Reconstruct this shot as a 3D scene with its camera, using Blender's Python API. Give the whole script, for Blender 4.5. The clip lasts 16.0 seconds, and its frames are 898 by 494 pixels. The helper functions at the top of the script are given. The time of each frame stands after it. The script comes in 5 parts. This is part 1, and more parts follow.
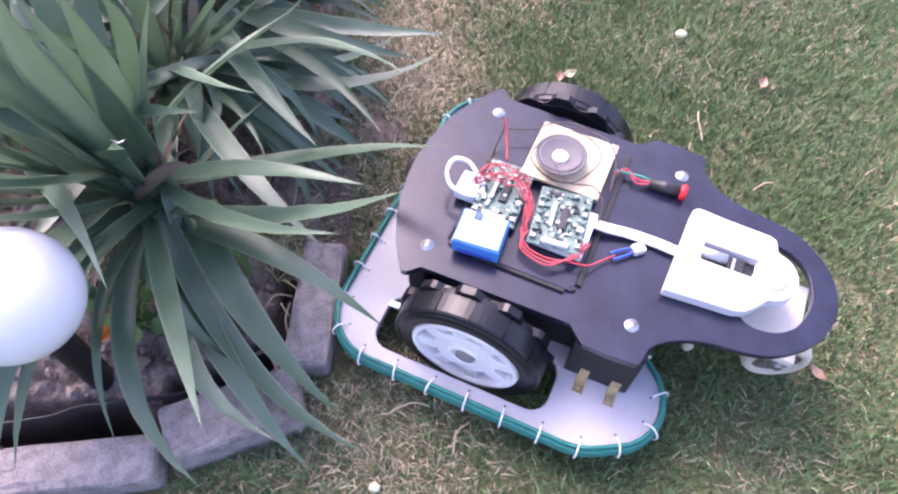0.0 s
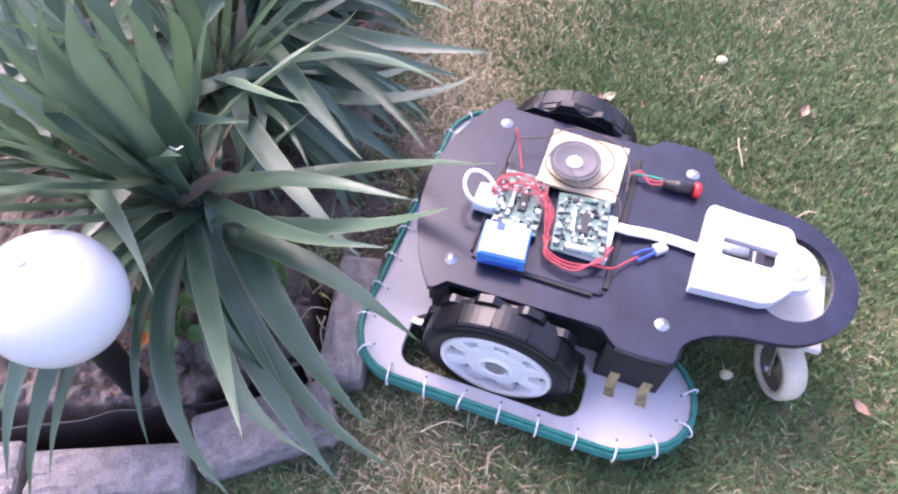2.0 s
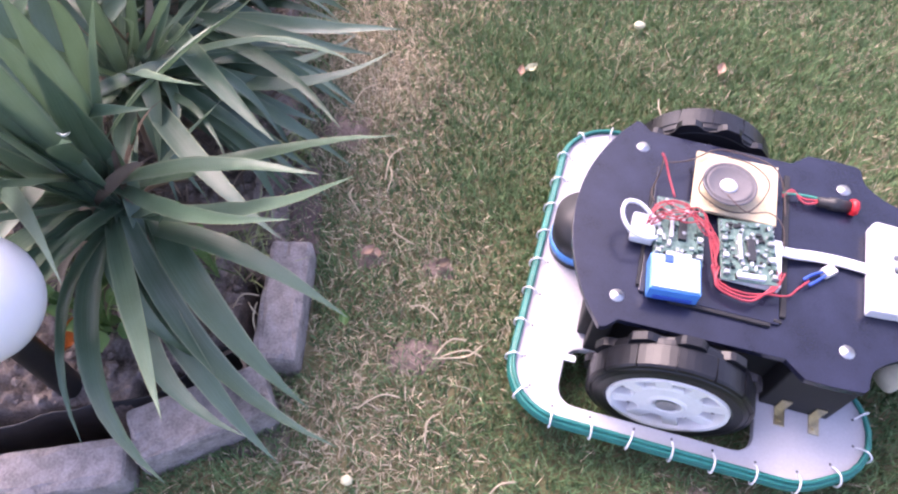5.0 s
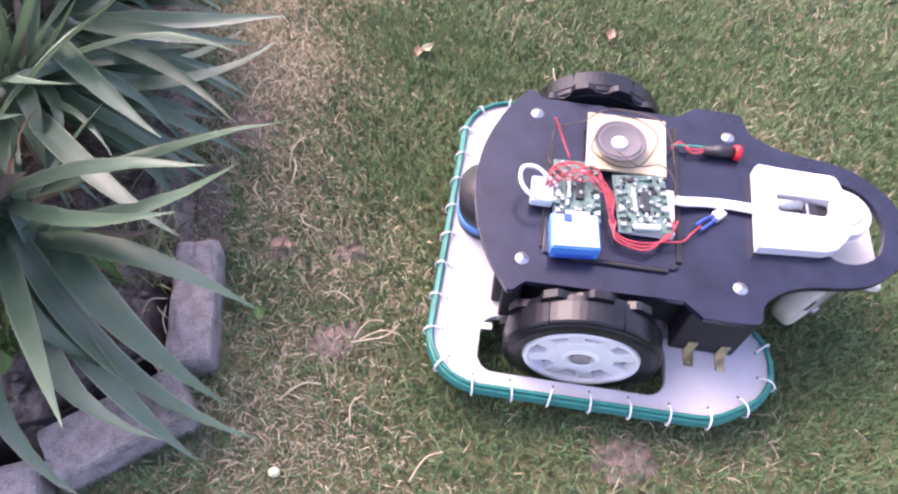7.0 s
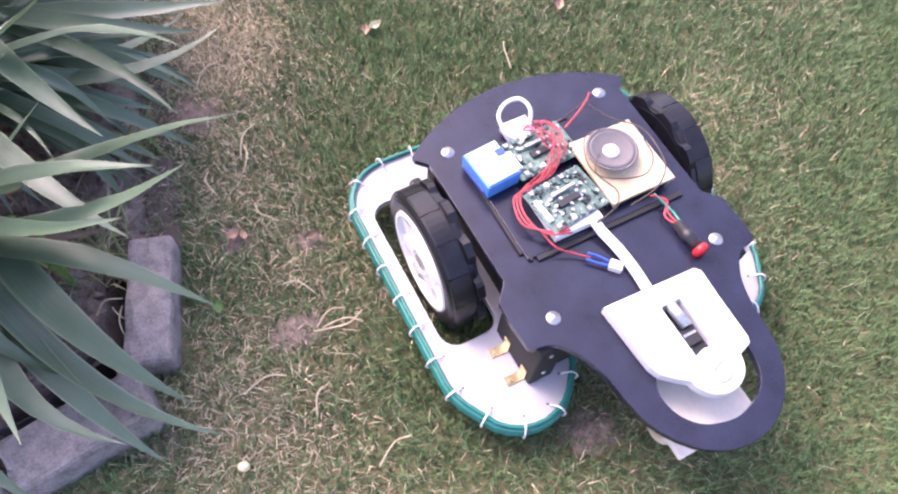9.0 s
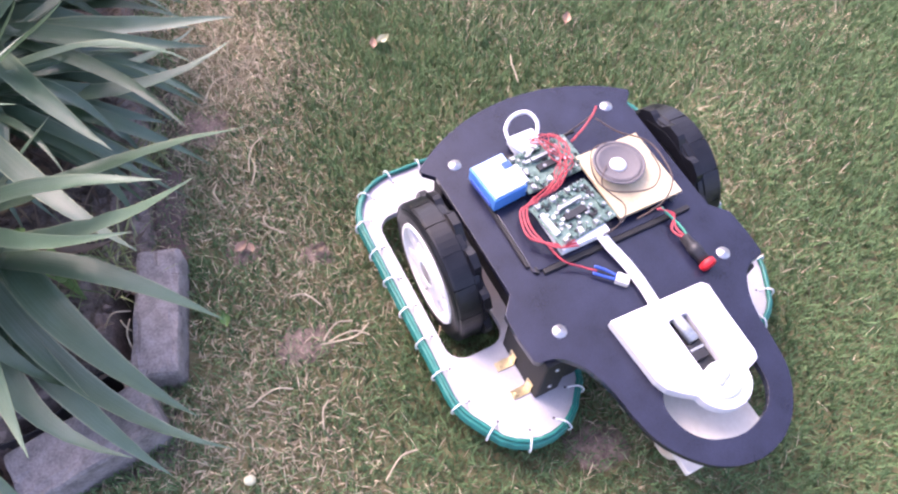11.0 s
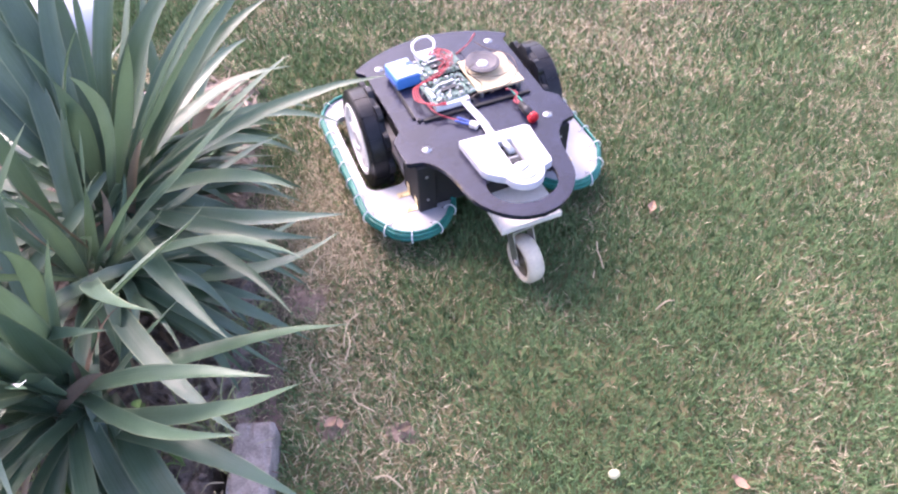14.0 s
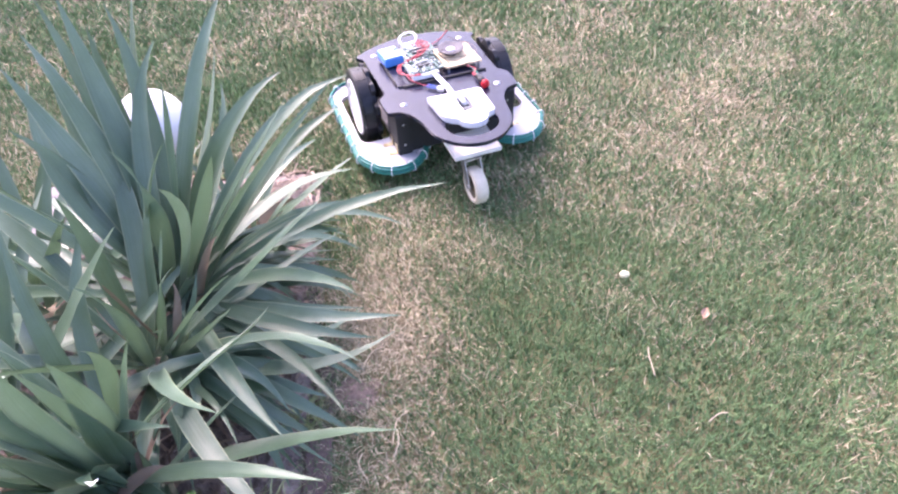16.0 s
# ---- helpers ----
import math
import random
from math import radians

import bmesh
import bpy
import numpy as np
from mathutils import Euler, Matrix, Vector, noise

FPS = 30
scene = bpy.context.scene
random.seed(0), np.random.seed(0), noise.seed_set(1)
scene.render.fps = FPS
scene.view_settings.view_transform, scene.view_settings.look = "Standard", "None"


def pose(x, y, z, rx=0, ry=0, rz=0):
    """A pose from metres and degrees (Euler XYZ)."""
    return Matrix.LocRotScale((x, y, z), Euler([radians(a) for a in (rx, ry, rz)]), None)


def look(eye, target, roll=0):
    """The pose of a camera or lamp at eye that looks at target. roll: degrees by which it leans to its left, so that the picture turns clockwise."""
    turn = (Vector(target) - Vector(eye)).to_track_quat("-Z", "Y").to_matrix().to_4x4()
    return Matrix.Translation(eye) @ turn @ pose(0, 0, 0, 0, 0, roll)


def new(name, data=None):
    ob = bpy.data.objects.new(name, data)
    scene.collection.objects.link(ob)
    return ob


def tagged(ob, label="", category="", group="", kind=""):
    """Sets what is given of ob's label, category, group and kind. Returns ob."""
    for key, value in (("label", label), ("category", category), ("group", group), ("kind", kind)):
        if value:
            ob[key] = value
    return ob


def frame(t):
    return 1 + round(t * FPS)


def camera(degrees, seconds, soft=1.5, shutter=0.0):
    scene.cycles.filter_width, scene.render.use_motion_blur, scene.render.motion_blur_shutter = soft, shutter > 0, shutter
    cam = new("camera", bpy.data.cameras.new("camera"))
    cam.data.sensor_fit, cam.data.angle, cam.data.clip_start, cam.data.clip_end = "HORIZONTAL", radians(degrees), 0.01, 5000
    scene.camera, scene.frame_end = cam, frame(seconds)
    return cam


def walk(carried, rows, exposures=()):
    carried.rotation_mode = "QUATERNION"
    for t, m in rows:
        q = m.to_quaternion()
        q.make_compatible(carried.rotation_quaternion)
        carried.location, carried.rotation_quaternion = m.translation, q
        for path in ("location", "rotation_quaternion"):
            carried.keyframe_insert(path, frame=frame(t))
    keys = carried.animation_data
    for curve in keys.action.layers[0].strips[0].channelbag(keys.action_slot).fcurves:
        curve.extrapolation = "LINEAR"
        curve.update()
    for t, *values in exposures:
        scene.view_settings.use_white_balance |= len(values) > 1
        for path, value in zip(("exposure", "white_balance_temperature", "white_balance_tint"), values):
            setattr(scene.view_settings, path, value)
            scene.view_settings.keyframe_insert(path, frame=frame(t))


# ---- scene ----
cam = camera(65.31, 16.0, soft=2.25)
PATH = [
    (0, (0.1539, 0.232, 1.1373), (0.1985, 1.006, -0.1468), 2.34),
    (0.5, (0.1211, 0.2402, 1.1311), (0.1188, 1.0375, -0.1395), 1.41),
    (1, (0.1162, 0.2373, 1.1292), (0.1209, 1.0419, -0.1367), 1.68),
    (1.5, (0.1204, 0.232, 1.131), (0.1318, 1.0443, -0.13), 2.12),
    (2, (0.1148, 0.2332, 1.1291), (0.1255, 1.0427, -0.1337), 2.17),
    (2.5, (0.121, 0.2296, 1.1297), (0.1157, 1.0339, -0.1364), 1.25),
    (3, (0.1142, 0.234, 1.127), (0.1174, 1.034, -0.1419), 1.77),
    (5.5, (0.2196, 0.1788, 1.123), (0.3158, 0.9756, -0.1443), 0.91),
    (6, (0.2335, 0.1694, 1.1227), (0.366, 0.9599, -0.1452), 1.38),
    (6.5, (0.2396, 0.1632, 1.1242), (0.4067, 0.9425, -0.1465), 2.61),
    (7, (0.2473, 0.1574, 1.1189), (0.4397, 0.927, -0.1541), 3.03),
    (7.5, (0.2488, 0.1555, 1.1199), (0.4605, 0.9161, -0.1554), 4.08),
    (8, (0.2457, 0.1587, 1.1222), (0.4799, 0.9083, -0.1558), 5.81),
    (8.5, (0.246, 0.1707, 1.1257), (0.4906, 0.8829, -0.1716), 6.69),
    (9, (0.2605, 0.1797, 1.1321), (0.5161, 0.8705, -0.1746), 5.38),
    (11.5, (0.2607, 0.1833, 1.1337), (0.5049, 0.9026, -0.1598), 4.4),
    (12, (0.2558, 0.186, 1.1362), (0.4915, 0.9163, -0.1526), 4.01),
    (12.5, (0.2569, 0.2007, 1.1622), (0.4672, 0.9886, -0.0968), 1.88),
    (13, (0.2529, 0.2255, 1.1961), (0.4336, 1.0975, -0.011), 0.15),
    (13.5, (0.2471, 0.2372, 1.2152), (0.4018, 1.1703, 0.0509), -1.08),
    (14, (0.2605, 0.2437, 1.2424), (0.3874, 1.2123, 0.1042), -2.25),
    (14.5, (0.2554, 0.2556, 1.2713), (0.3553, 1.2655, 0.1667), -2.96),
    (15, (0.2509, 0.2639, 1.2936), (0.2968, 1.3032, 0.213), -3.91),
    (15.5, (0.2509, 0.262, 1.3051), (0.2789, 1.3418, 0.2643), -4.36),
    (16, (0.2535, 0.2588, 1.3066), (0.2975, 1.3557, 0.2843), -3.88),
]
walk(cam, [(t, look(eye, target, roll)) for t, eye, target, roll in PATH],
     [(0.0, 2.1, 6250, 38), (3.2, 2.1, 6250, 38), (5.3, 2.03, 6550, 37), (9.0, 2.03, 6600, 37), (12.5, 2.01, 6400, 35), (14.0, 2.15, 6350, 35), (16.0, 2.35, 6300, 36)])

# ---- light ----
world = bpy.data.worlds.new("sky")
scene.world = world
world.use_nodes = True
wn = world.node_tree.nodes
sky = wn.new("ShaderNodeTexSky")
sky.sky_type = "NISHITA"
sky.sun_disc = False
sky.sun_elevation = radians(50.7)
sky.sun_rotation = radians(-32.4)
sky.air_density, sky.dust_density, sky.ozone_density = 1.0, 4.0, 1.0
world.node_tree.links.new(sky.outputs[0], wn["Background"].inputs[0])
wn["Background"].inputs[1].default_value = 0.15
sun = new("sun", bpy.data.lights.new("sun", "SUN"))
sun.data.energy, sun.data.angle, sun.data.color = 0.62, radians(32), (1.0, 0.96, 0.9)
sun.matrix_world = look((0, 0, 8), (0.34, -0.535, 7.226))


# ---- materials ----
def mat(name, colour, rough=0.6, metal=0.0, vary=0.25, scale=40.0, bump=0.2, fine=None, second=None, island=False, each=False,
        coat=0.0, sub=0.0):
    """Noise of two scales between darker and lighter colour (or a second one), with bump. scale: noise cells in a metre."""
    m = bpy.data.materials.new(name)
    m.use_nodes = True
    n, l = m.node_tree.nodes, m.node_tree.links
    b = n["Principled BSDF"]
    b.inputs["Roughness"].default_value, b.inputs["Metallic"].default_value = rough, metal
    b.inputs["Coat Weight"].default_value = coat
    geo = n.new("ShaderNodeTexCoord")
    big, small = n.new("ShaderNodeTexNoise"), n.new("ShaderNodeTexNoise")
    big.inputs["Scale"].default_value, small.inputs["Scale"].default_value = scale, fine or scale * 7
    big.inputs["Detail"].default_value = small.inputs["Detail"].default_value = 4
    l.new(geo.outputs["Object"], big.inputs["Vector"])
    l.new(geo.outputs["Object"], small.inputs["Vector"])
    add = n.new("ShaderNodeMath")
    add.operation = "MULTIPLY_ADD"
    add.inputs[1].default_value = 0.6
    half = n.new("ShaderNodeMath")
    half.operation = "MULTIPLY"
    half.inputs[1].default_value = 0.4
    l.new(small.outputs["Fac"], half.inputs[0])
    l.new(big.outputs["Fac"], add.inputs[0])
    l.new(half.outputs[0], add.inputs[2])
    fac = add.outputs[0]
    if island or each:
        r = n.new("ShaderNodeNewGeometry" if island else "ShaderNodeObjectInfo")
        mixv = n.new("ShaderNodeMath")
        mixv.operation = "MULTIPLY_ADD"
        mixv.inputs[1].default_value = 0.55
        less = n.new("ShaderNodeMath")
        less.operation = "MULTIPLY"
        less.inputs[1].default_value = 0.45
        l.new(fac, less.inputs[0])
        l.new(r.outputs["Random Per Island" if island else "Random"], mixv.inputs[0])
        l.new(less.outputs[0], mixv.inputs[2])
        fac = mixv.outputs[0]
    ramp = n.new("ShaderNodeValToRGB")
    lo, hi = (0.15, 0.8) if (island or each) else (0.3, 0.7)
    ramp.color_ramp.elements[0].position, ramp.color_ramp.elements[1].position = lo, hi
    c2 = second or [min(1, c * (1 + vary)) for c in colour]
    ramp.color_ramp.elements[0].color = (*[c * (1 - vary) for c in colour], 1)
    ramp.color_ramp.elements[1].color = (*c2, 1)
    l.new(fac, ramp.inputs[0])
    l.new(ramp.outputs[0], b.inputs["Base Color"])
    if bump:
        bp = n.new("ShaderNodeBump")
        bp.inputs["Strength"].default_value, bp.inputs["Distance"].default_value = bump, 0.002
        l.new(small.outputs["Fac"], bp.inputs["Height"])
        l.new(bp.outputs[0], b.inputs["Normal"])
    if sub:
        b.inputs["Subsurface Weight"].default_value = sub
        b.inputs["Subsurface Radius"].default_value = (0.02, 0.02, 0.02)
    return m


M = {
    "soil": mat("soil", (0.1, 0.075, 0.062), 0.95, scale=22, vary=0.55, bump=1.0, fine=210, second=(0.35, 0.285, 0.25)),
    "thatch": mat("thatch", (0.085, 0.1, 0.042), 0.95, scale=5, vary=0.4, bump=0.8, second=(0.225, 0.19, 0.1)),
    "grass": mat("grass", (0.058, 0.13, 0.048), 0.7, scale=3, vary=0.45, bump=0, island=True, second=(0.2, 0.315, 0.14)),
    "straw": mat("straw", (0.28, 0.21, 0.13), 0.75, scale=5, vary=0.55, bump=0, island=True, second=(0.7, 0.6, 0.42)),
    "wildgrass": mat("wild_grass", (0.13, 0.2, 0.06), 0.6, scale=5, vary=0.3, bump=0, island=True, second=(0.42, 0.46, 0.22)),
    "leafrim": mat("leaf_margin", (0.1, 0.155, 0.085), 0.45, scale=9, vary=0.25, bump=0.1, each=True, second=(0.24, 0.3, 0.19)),
    "dry": mat("dry_leaf", (0.19, 0.13, 0.09), 0.85, scale=25, vary=0.4, bump=0.4, each=True, second=(0.34, 0.26, 0.18)),
    "worn": mat("worn_earth", (0.15, 0.105, 0.085), 0.95, scale=60, vary=0.5, bump=1.0, fine=300, second=(0.32, 0.24, 0.2)),
    "litter": mat("leaf_litter", (0.13, 0.09, 0.07), 0.85, scale=25, vary=0.45, bump=0, island=True, second=(0.34, 0.26, 0.2)),
    "concrete": mat("concrete", (0.2, 0.178, 0.168), 0.95, scale=38, vary=0.4, bump=1.0, fine=240, second=(0.38, 0.34, 0.325)),
    "redbrick": mat("red_brick", (0.13, 0.092, 0.082), 0.9, scale=20, vary=0.3, bump=0.7, fine=260, each=True),
    "globe": mat("opal_globe", (0.74, 0.73, 0.745), 0.3, scale=6, vary=0.03, bump=0),
    "blackplastic": mat("black_plastic", (0.022, 0.022, 0.024), 0.45, scale=60, vary=0.3, bump=0.1),
    "plate": mat("black_lacquer", (0.011, 0.0125, 0.026), 0.22, scale=18, vary=0.35, bump=0.03, fine=420, second=(0.021, 0.024, 0.048)),
    "plate_edge": mat("matt_black", (0.014, 0.014, 0.015), 0.7, scale=30, vary=0.3, bump=0.1),
    "foam": mat("white_foam", (0.62, 0.62, 0.64), 0.6, scale=14, vary=0.08, bump=0.06, fine=240),
    "white": mat("white_board", (0.43, 0.43, 0.45), 0.5, scale=14, vary=0.1, bump=0.06, fine=240),
    "rope": mat("green_hose", (0.006, 0.17, 0.14), 0.35, scale=60, vary=0.25, bump=0.05),
    "tie": mat("white_tie", (0.75, 0.77, 0.78), 0.45, vary=0.05, bump=0),
    "tyre": mat("tyre", (0.0085, 0.009, 0.012), 0.33, scale=35, vary=0.4, bump=0.12, second=(0.014, 0.0148, 0.019)),
    "rim": mat("rim", (0.84, 0.82, 0.8), 0.45, scale=30, vary=0.1, bump=0.05, second=(0.88, 0.86, 0.84)),
    "wood": mat("plywood", (0.6, 0.47, 0.28), 0.65, scale=20, vary=0.15, bump=0.15, fine=300, second=(0.72, 0.6, 0.4)),
    "pale": mat("pale_wood", (0.7, 0.66, 0.58), 0.6, scale=18, vary=0.1, bump=0.1, second=(0.78, 0.75, 0.7)),
    "caster": mat("cream_rubber", (0.62, 0.55, 0.43), 0.6, scale=30, vary=0.15, bump=0.1),
    "pcb": mat("circuit_green", (0.02, 0.1, 0.07), 0.4, scale=150, vary=0.6, bump=0.2, second=(0.2, 0.32, 0.27)),
    "solder": mat("tin", (0.42, 0.44, 0.44), 0.4, metal=0.6, scale=200, vary=0.3, bump=0),
    "chip": mat("chip", (0.02, 0.022, 0.024), 0.45, scale=80, vary=0.2, bump=0),
    "blue": mat("blue_plastic", (0.06, 0.25, 0.62), 0.4, scale=40, vary=0.15, bump=0.03),
    "red": mat("red_plastic", (0.62, 0.02, 0.025), 0.35, scale=50, vary=0.1, bump=0),
    "redwire": mat("red_wire", (0.42, 0.05, 0.065), 0.4, scale=80, vary=0.2, bump=0),
    "bluewire": mat("blue_wire", (0.03, 0.09, 0.4), 0.4, vary=0.2, bump=0),
    "greenwire": mat("green_wire", (0.03, 0.3, 0.2), 0.4, vary=0.2, bump=0),
    "brownwire": mat("brown_wire", (0.07, 0.045, 0.035), 0.5, vary=0.2, bump=0),
    "cone": mat("paper_cone_rim_shade", (0.13, 0.12, 0.125), 0.75, scale=50, vary=0.15, bump=0.1),
    "brass": mat("brass", (0.62, 0.53, 0.33), 0.3, metal=0.9, scale=90, vary=0.3, bump=0.1),
    "steel": mat("steel", (0.55, 0.54, 0.53), 0.35, metal=0.9, scale=90, vary=0.2, bump=0.05),
    "gold": mat("caster_disc", (0.16, 0.13, 0.09), 0.45, metal=0.3, scale=60, vary=0.3, bump=0.05),
    "weed": mat("weed_leaf", (0.1, 0.22, 0.06), 0.55, scale=30, vary=0.3, bump=0.1, each=True, second=(0.2, 0.34, 0.1)),
    "orange": mat("orange_leaf", (0.62, 0.2, 0.04), 0.6, scale=60, vary=0.3, bump=0.1),
    "bud": mat("pale_bud", (0.55, 0.53, 0.35), 0.6, scale=60, vary=0.15, bump=0.1),
    "pinkleaf": mat("pink_leaf", (0.42, 0.27, 0.19), 0.7, scale=60, vary=0.2, bump=0.1),
}


def leaf_material():
    """Waxy sword leaf: long fibres along the blade, a paler bloom in patches, each leaf a little different."""
    m = bpy.data.materials.new("yucca_leaf")
    m.use_nodes = True
    n, l = m.node_tree.nodes, m.node_tree.links
    b = n["Principled BSDF"]
    uv, tc, info = n.new("ShaderNodeUVMap"), n.new("ShaderNodeTexCoord"), n.new("ShaderNodeObjectInfo")
    stretch = n.new("ShaderNodeMapping")
    stretch.inputs["Scale"].default_value = (26, 1.6, 1)
    l.new(uv.outputs[0], stretch.inputs[0])
    fibre, bloom, spots = n.new("ShaderNodeTexNoise"), n.new("ShaderNodeTexNoise"), n.new("ShaderNodeTexNoise")
    fibre.inputs["Scale"].default_value, bloom.inputs["Scale"].default_value, spots.inputs["Scale"].default_value = 1.0, 11.0, 90.0
    fibre.inputs["Detail"].default_value = 3
    l.new(stretch.outputs[0], fibre.inputs["Vector"])
    l.new(tc.outputs["Object"], bloom.inputs["Vector"])
    l.new(tc.outputs["Object"], spots.inputs["Vector"])

    def mul_add(a, k, c):
        q = n.new("ShaderNodeMath")
        q.operation = "MULTIPLY_ADD"
        l.new(a, q.inputs[0])
        q.inputs[1].default_value = k
        if isinstance(c, float):
            q.inputs[2].default_value = c
        else:
            l.new(c, q.inputs[2])
        return q.outputs[0]

    v = mul_add(info.outputs["Random"], 0.24, mul_add(bloom.outputs["Fac"], 0.5, mul_add(fibre.outputs["Fac"], 0.55, mul_add(spots.outputs["Fac"], 0.12, -0.23))))
    ramp = n.new("ShaderNodeValToRGB")
    e = ramp.color_ramp.elements
    e[0].position, e[0].color = 0.1, (0.03, 0.065, 0.025, 1)
    e[1].position, e[1].color = 0.95, (0.175, 0.245, 0.2, 1)
    k = e.new(0.5)
    k.color = (0.085, 0.145, 0.092, 1)
    l.new(v, ramp.inputs[0])
    l.new(ramp.outputs[0], b.inputs["Base Color"])
    b.inputs["Roughness"].default_value = 0.36
    b.inputs["Specular IOR Level"].default_value = 0.62
    bp = n.new("ShaderNodeBump")
    bp.inputs["Strength"].default_value, bp.inputs["Distance"].default_value = 0.35, 0.001
    l.new(fibre.outputs["Fac"], bp.inputs["Height"])
    l.new(bp.outputs[0], b.inputs["Normal"])
    # some daylight passes through the blade
    thin, mix = n.new("ShaderNodeBsdfTranslucent"), n.new("ShaderNodeMixShader")
    thin.inputs["Color"].default_value = (0.15, 0.25, 0.13, 1)
    mix.inputs[0].default_value = 0.16
    l.new(b.outputs[0], mix.inputs[1])
    l.new(thin.outputs[0], mix.inputs[2])
    l.new(mix.outputs[0], n["Material Output"].inputs["Surface"])
    return m


M["leaf"] = leaf_material()
M["grass"].node_tree.nodes["Principled BSDF"].inputs["Specular IOR Level"].default_value = 0.25
M["tyre"].node_tree.nodes["Principled BSDF"].inputs["Specular IOR Level"].default_value = 0.36


# ---- mesh helpers ----
def obj(name, bm, material, smooth=False):
    me = bpy.data.meshes.new(name)
    bm.normal_update()
    bm.to_mesh(me)
    bm.free()
    for mm in (material if isinstance(material, (list, tuple)) else [material]):
        me.materials.append(mm)
    if smooth:
        for p in me.polygons:
            p.use_smooth = True
    return new(name, me)


def part(name, bm, material, parent, label="", smooth=False):
    ob = obj(name, bm, material, smooth)
    ob.parent = parent
    if label:
        ob["label"] = label
    return ob


def empty(name):
    ob = new(name)
    ob.empty_display_size = 0.05
    return ob


def box(bm, x0, x1, y0, y1, z0, z1, m=None, bevel=0.0):
    g = bmesh.ops.create_cube(bm, size=1)["verts"]
    t = Matrix.Translation(((x0 + x1) / 2, (y0 + y1) / 2, (z0 + z1) / 2)) @ Matrix.Diagonal((x1 - x0, y1 - y0, z1 - z0, 1))
    bmesh.ops.transform(bm, matrix=(m @ t) if m else t, verts=g)
    if bevel:
        es = list({e for v in g for e in v.link_edges})
        bmesh.ops.bevel(bm, geom=es, offset=bevel, segments=2, affect="EDGES", profile=0.5)
    return bm


def cyl(bm, r1, r2, z0, z1, m=None, n=24):
    g = bmesh.ops.create_cone(bm, cap_ends=True, segments=n, radius1=r1, radius2=r2, depth=z1 - z0)["verts"]
    t = Matrix.Translation((0, 0, (z0 + z1) / 2))
    bmesh.ops.transform(bm, matrix=(m @ t) if m else t, verts=g)
    return bm


def prism(outline, z0, z1, holes=()):
    """A slab with an outline and holes."""
    bm = bmesh.new()
    edges = []
    for loop in (outline, *holes):
        vs = [bm.verts.new((x, y, z0)) for x, y in loop]
        edges += [bm.edges.new((vs[i], vs[(i + 1) % len(vs)])) for i in range(len(vs))]
    bmesh.ops.triangle_fill(bm, edges=edges, use_beauty=True)
    top = bmesh.ops.extrude_face_region(bm, geom=list(bm.faces))["geom"]
    bmesh.ops.translate(bm, vec=(0, 0, z1 - z0), verts=[v for v in top if isinstance(v, bmesh.types.BMVert)])
    bmesh.ops.recalc_face_normals(bm, faces=list(bm.faces))
    return bm


def smooth_loop(pts, n=4, closed=True):
    """Catmull-Rom through points of any dimension."""
    out, k = [], len(pts)
    P = [np.array(p, float) for p in pts]
    for i in range(k if closed else k - 1):
        a, b, c, d = (P[(i + j) % k] if closed else P[min(max(i + j, 0), k - 1)] for j in (-1, 0, 1, 2))
        for s in range(n):
            t = s / n
            out.append(0.5 * (2 * b + (c - a) * t + (2 * a - 5 * b + 4 * c - d) * t * t + (3 * b - a - 3 * c + d) * t ** 3))
    if not closed:
        out.append(P[-1])
    return out


def tube(bm, pts, r, n=8, closed=False):
    pts = [Vector([float(c) for c in p]) for p in pts]
    rings, k = [], len(pts)
    side = None
    for i, p in enumerate(pts):
        a = pts[(i - 1) % k] if closed or i else p
        b = pts[(i + 1) % k] if closed or i < k - 1 else p
        d = (b - a).normalized()
        ref = Vector((0, 0, 1)) if abs(d.z) < 0.9 else Vector((1, 0, 0))
        if side is None:
            side = d.cross(ref).normalized()
        side = (side - d * side.dot(d)).normalized()
        up = side.cross(d)
        rings.append([bm.verts.new(p + r * (math.cos(2 * math.pi * j / n) * side + math.sin(2 * math.pi * j / n) * up)) for j in range(n)])
    for i in range(k if closed else k - 1):
        q, w = rings[i], rings[(i + 1) % k]
        for j in range(n):
            bm.faces.new((q[j], q[(j + 1) % n], w[(j + 1) % n], w[j]))
    if not closed:
        bm.faces.new(rings[0][::-1])
        bm.faces.new(rings[-1])
    return bm


def lathe(bm, profile, n=48, m=None, cap=True):
    """A turned body round z; profile of (radius, height)."""
    rings = []
    for r, z in profile:
        rings.append([bm.verts.new((r * math.cos(2 * math.pi * j / n), r * math.sin(2 * math.pi * j / n), z)) for j in range(n)])
    for a, b in zip(rings, rings[1:]):
        for j in range(n):
            bm.faces.new((a[j], a[(j + 1) % n], b[(j + 1) % n], b[j]))
    cap = cap and profile[0] != profile[-1]
    if cap and profile[0][0] > 1e-5:
        bm.faces.new(rings[0][::-1])
    if cap and profile[-1][0] > 1e-5:
        bm.faces.new(rings[-1])
    if m:
        bmesh.ops.transform(bm, matrix=m, verts=[v for g in rings for v in g])
    bmesh.ops.remove_doubles(bm, verts=[v for g in (rings[0], rings[-1]) for v in g], dist=1e-6)
    return bm


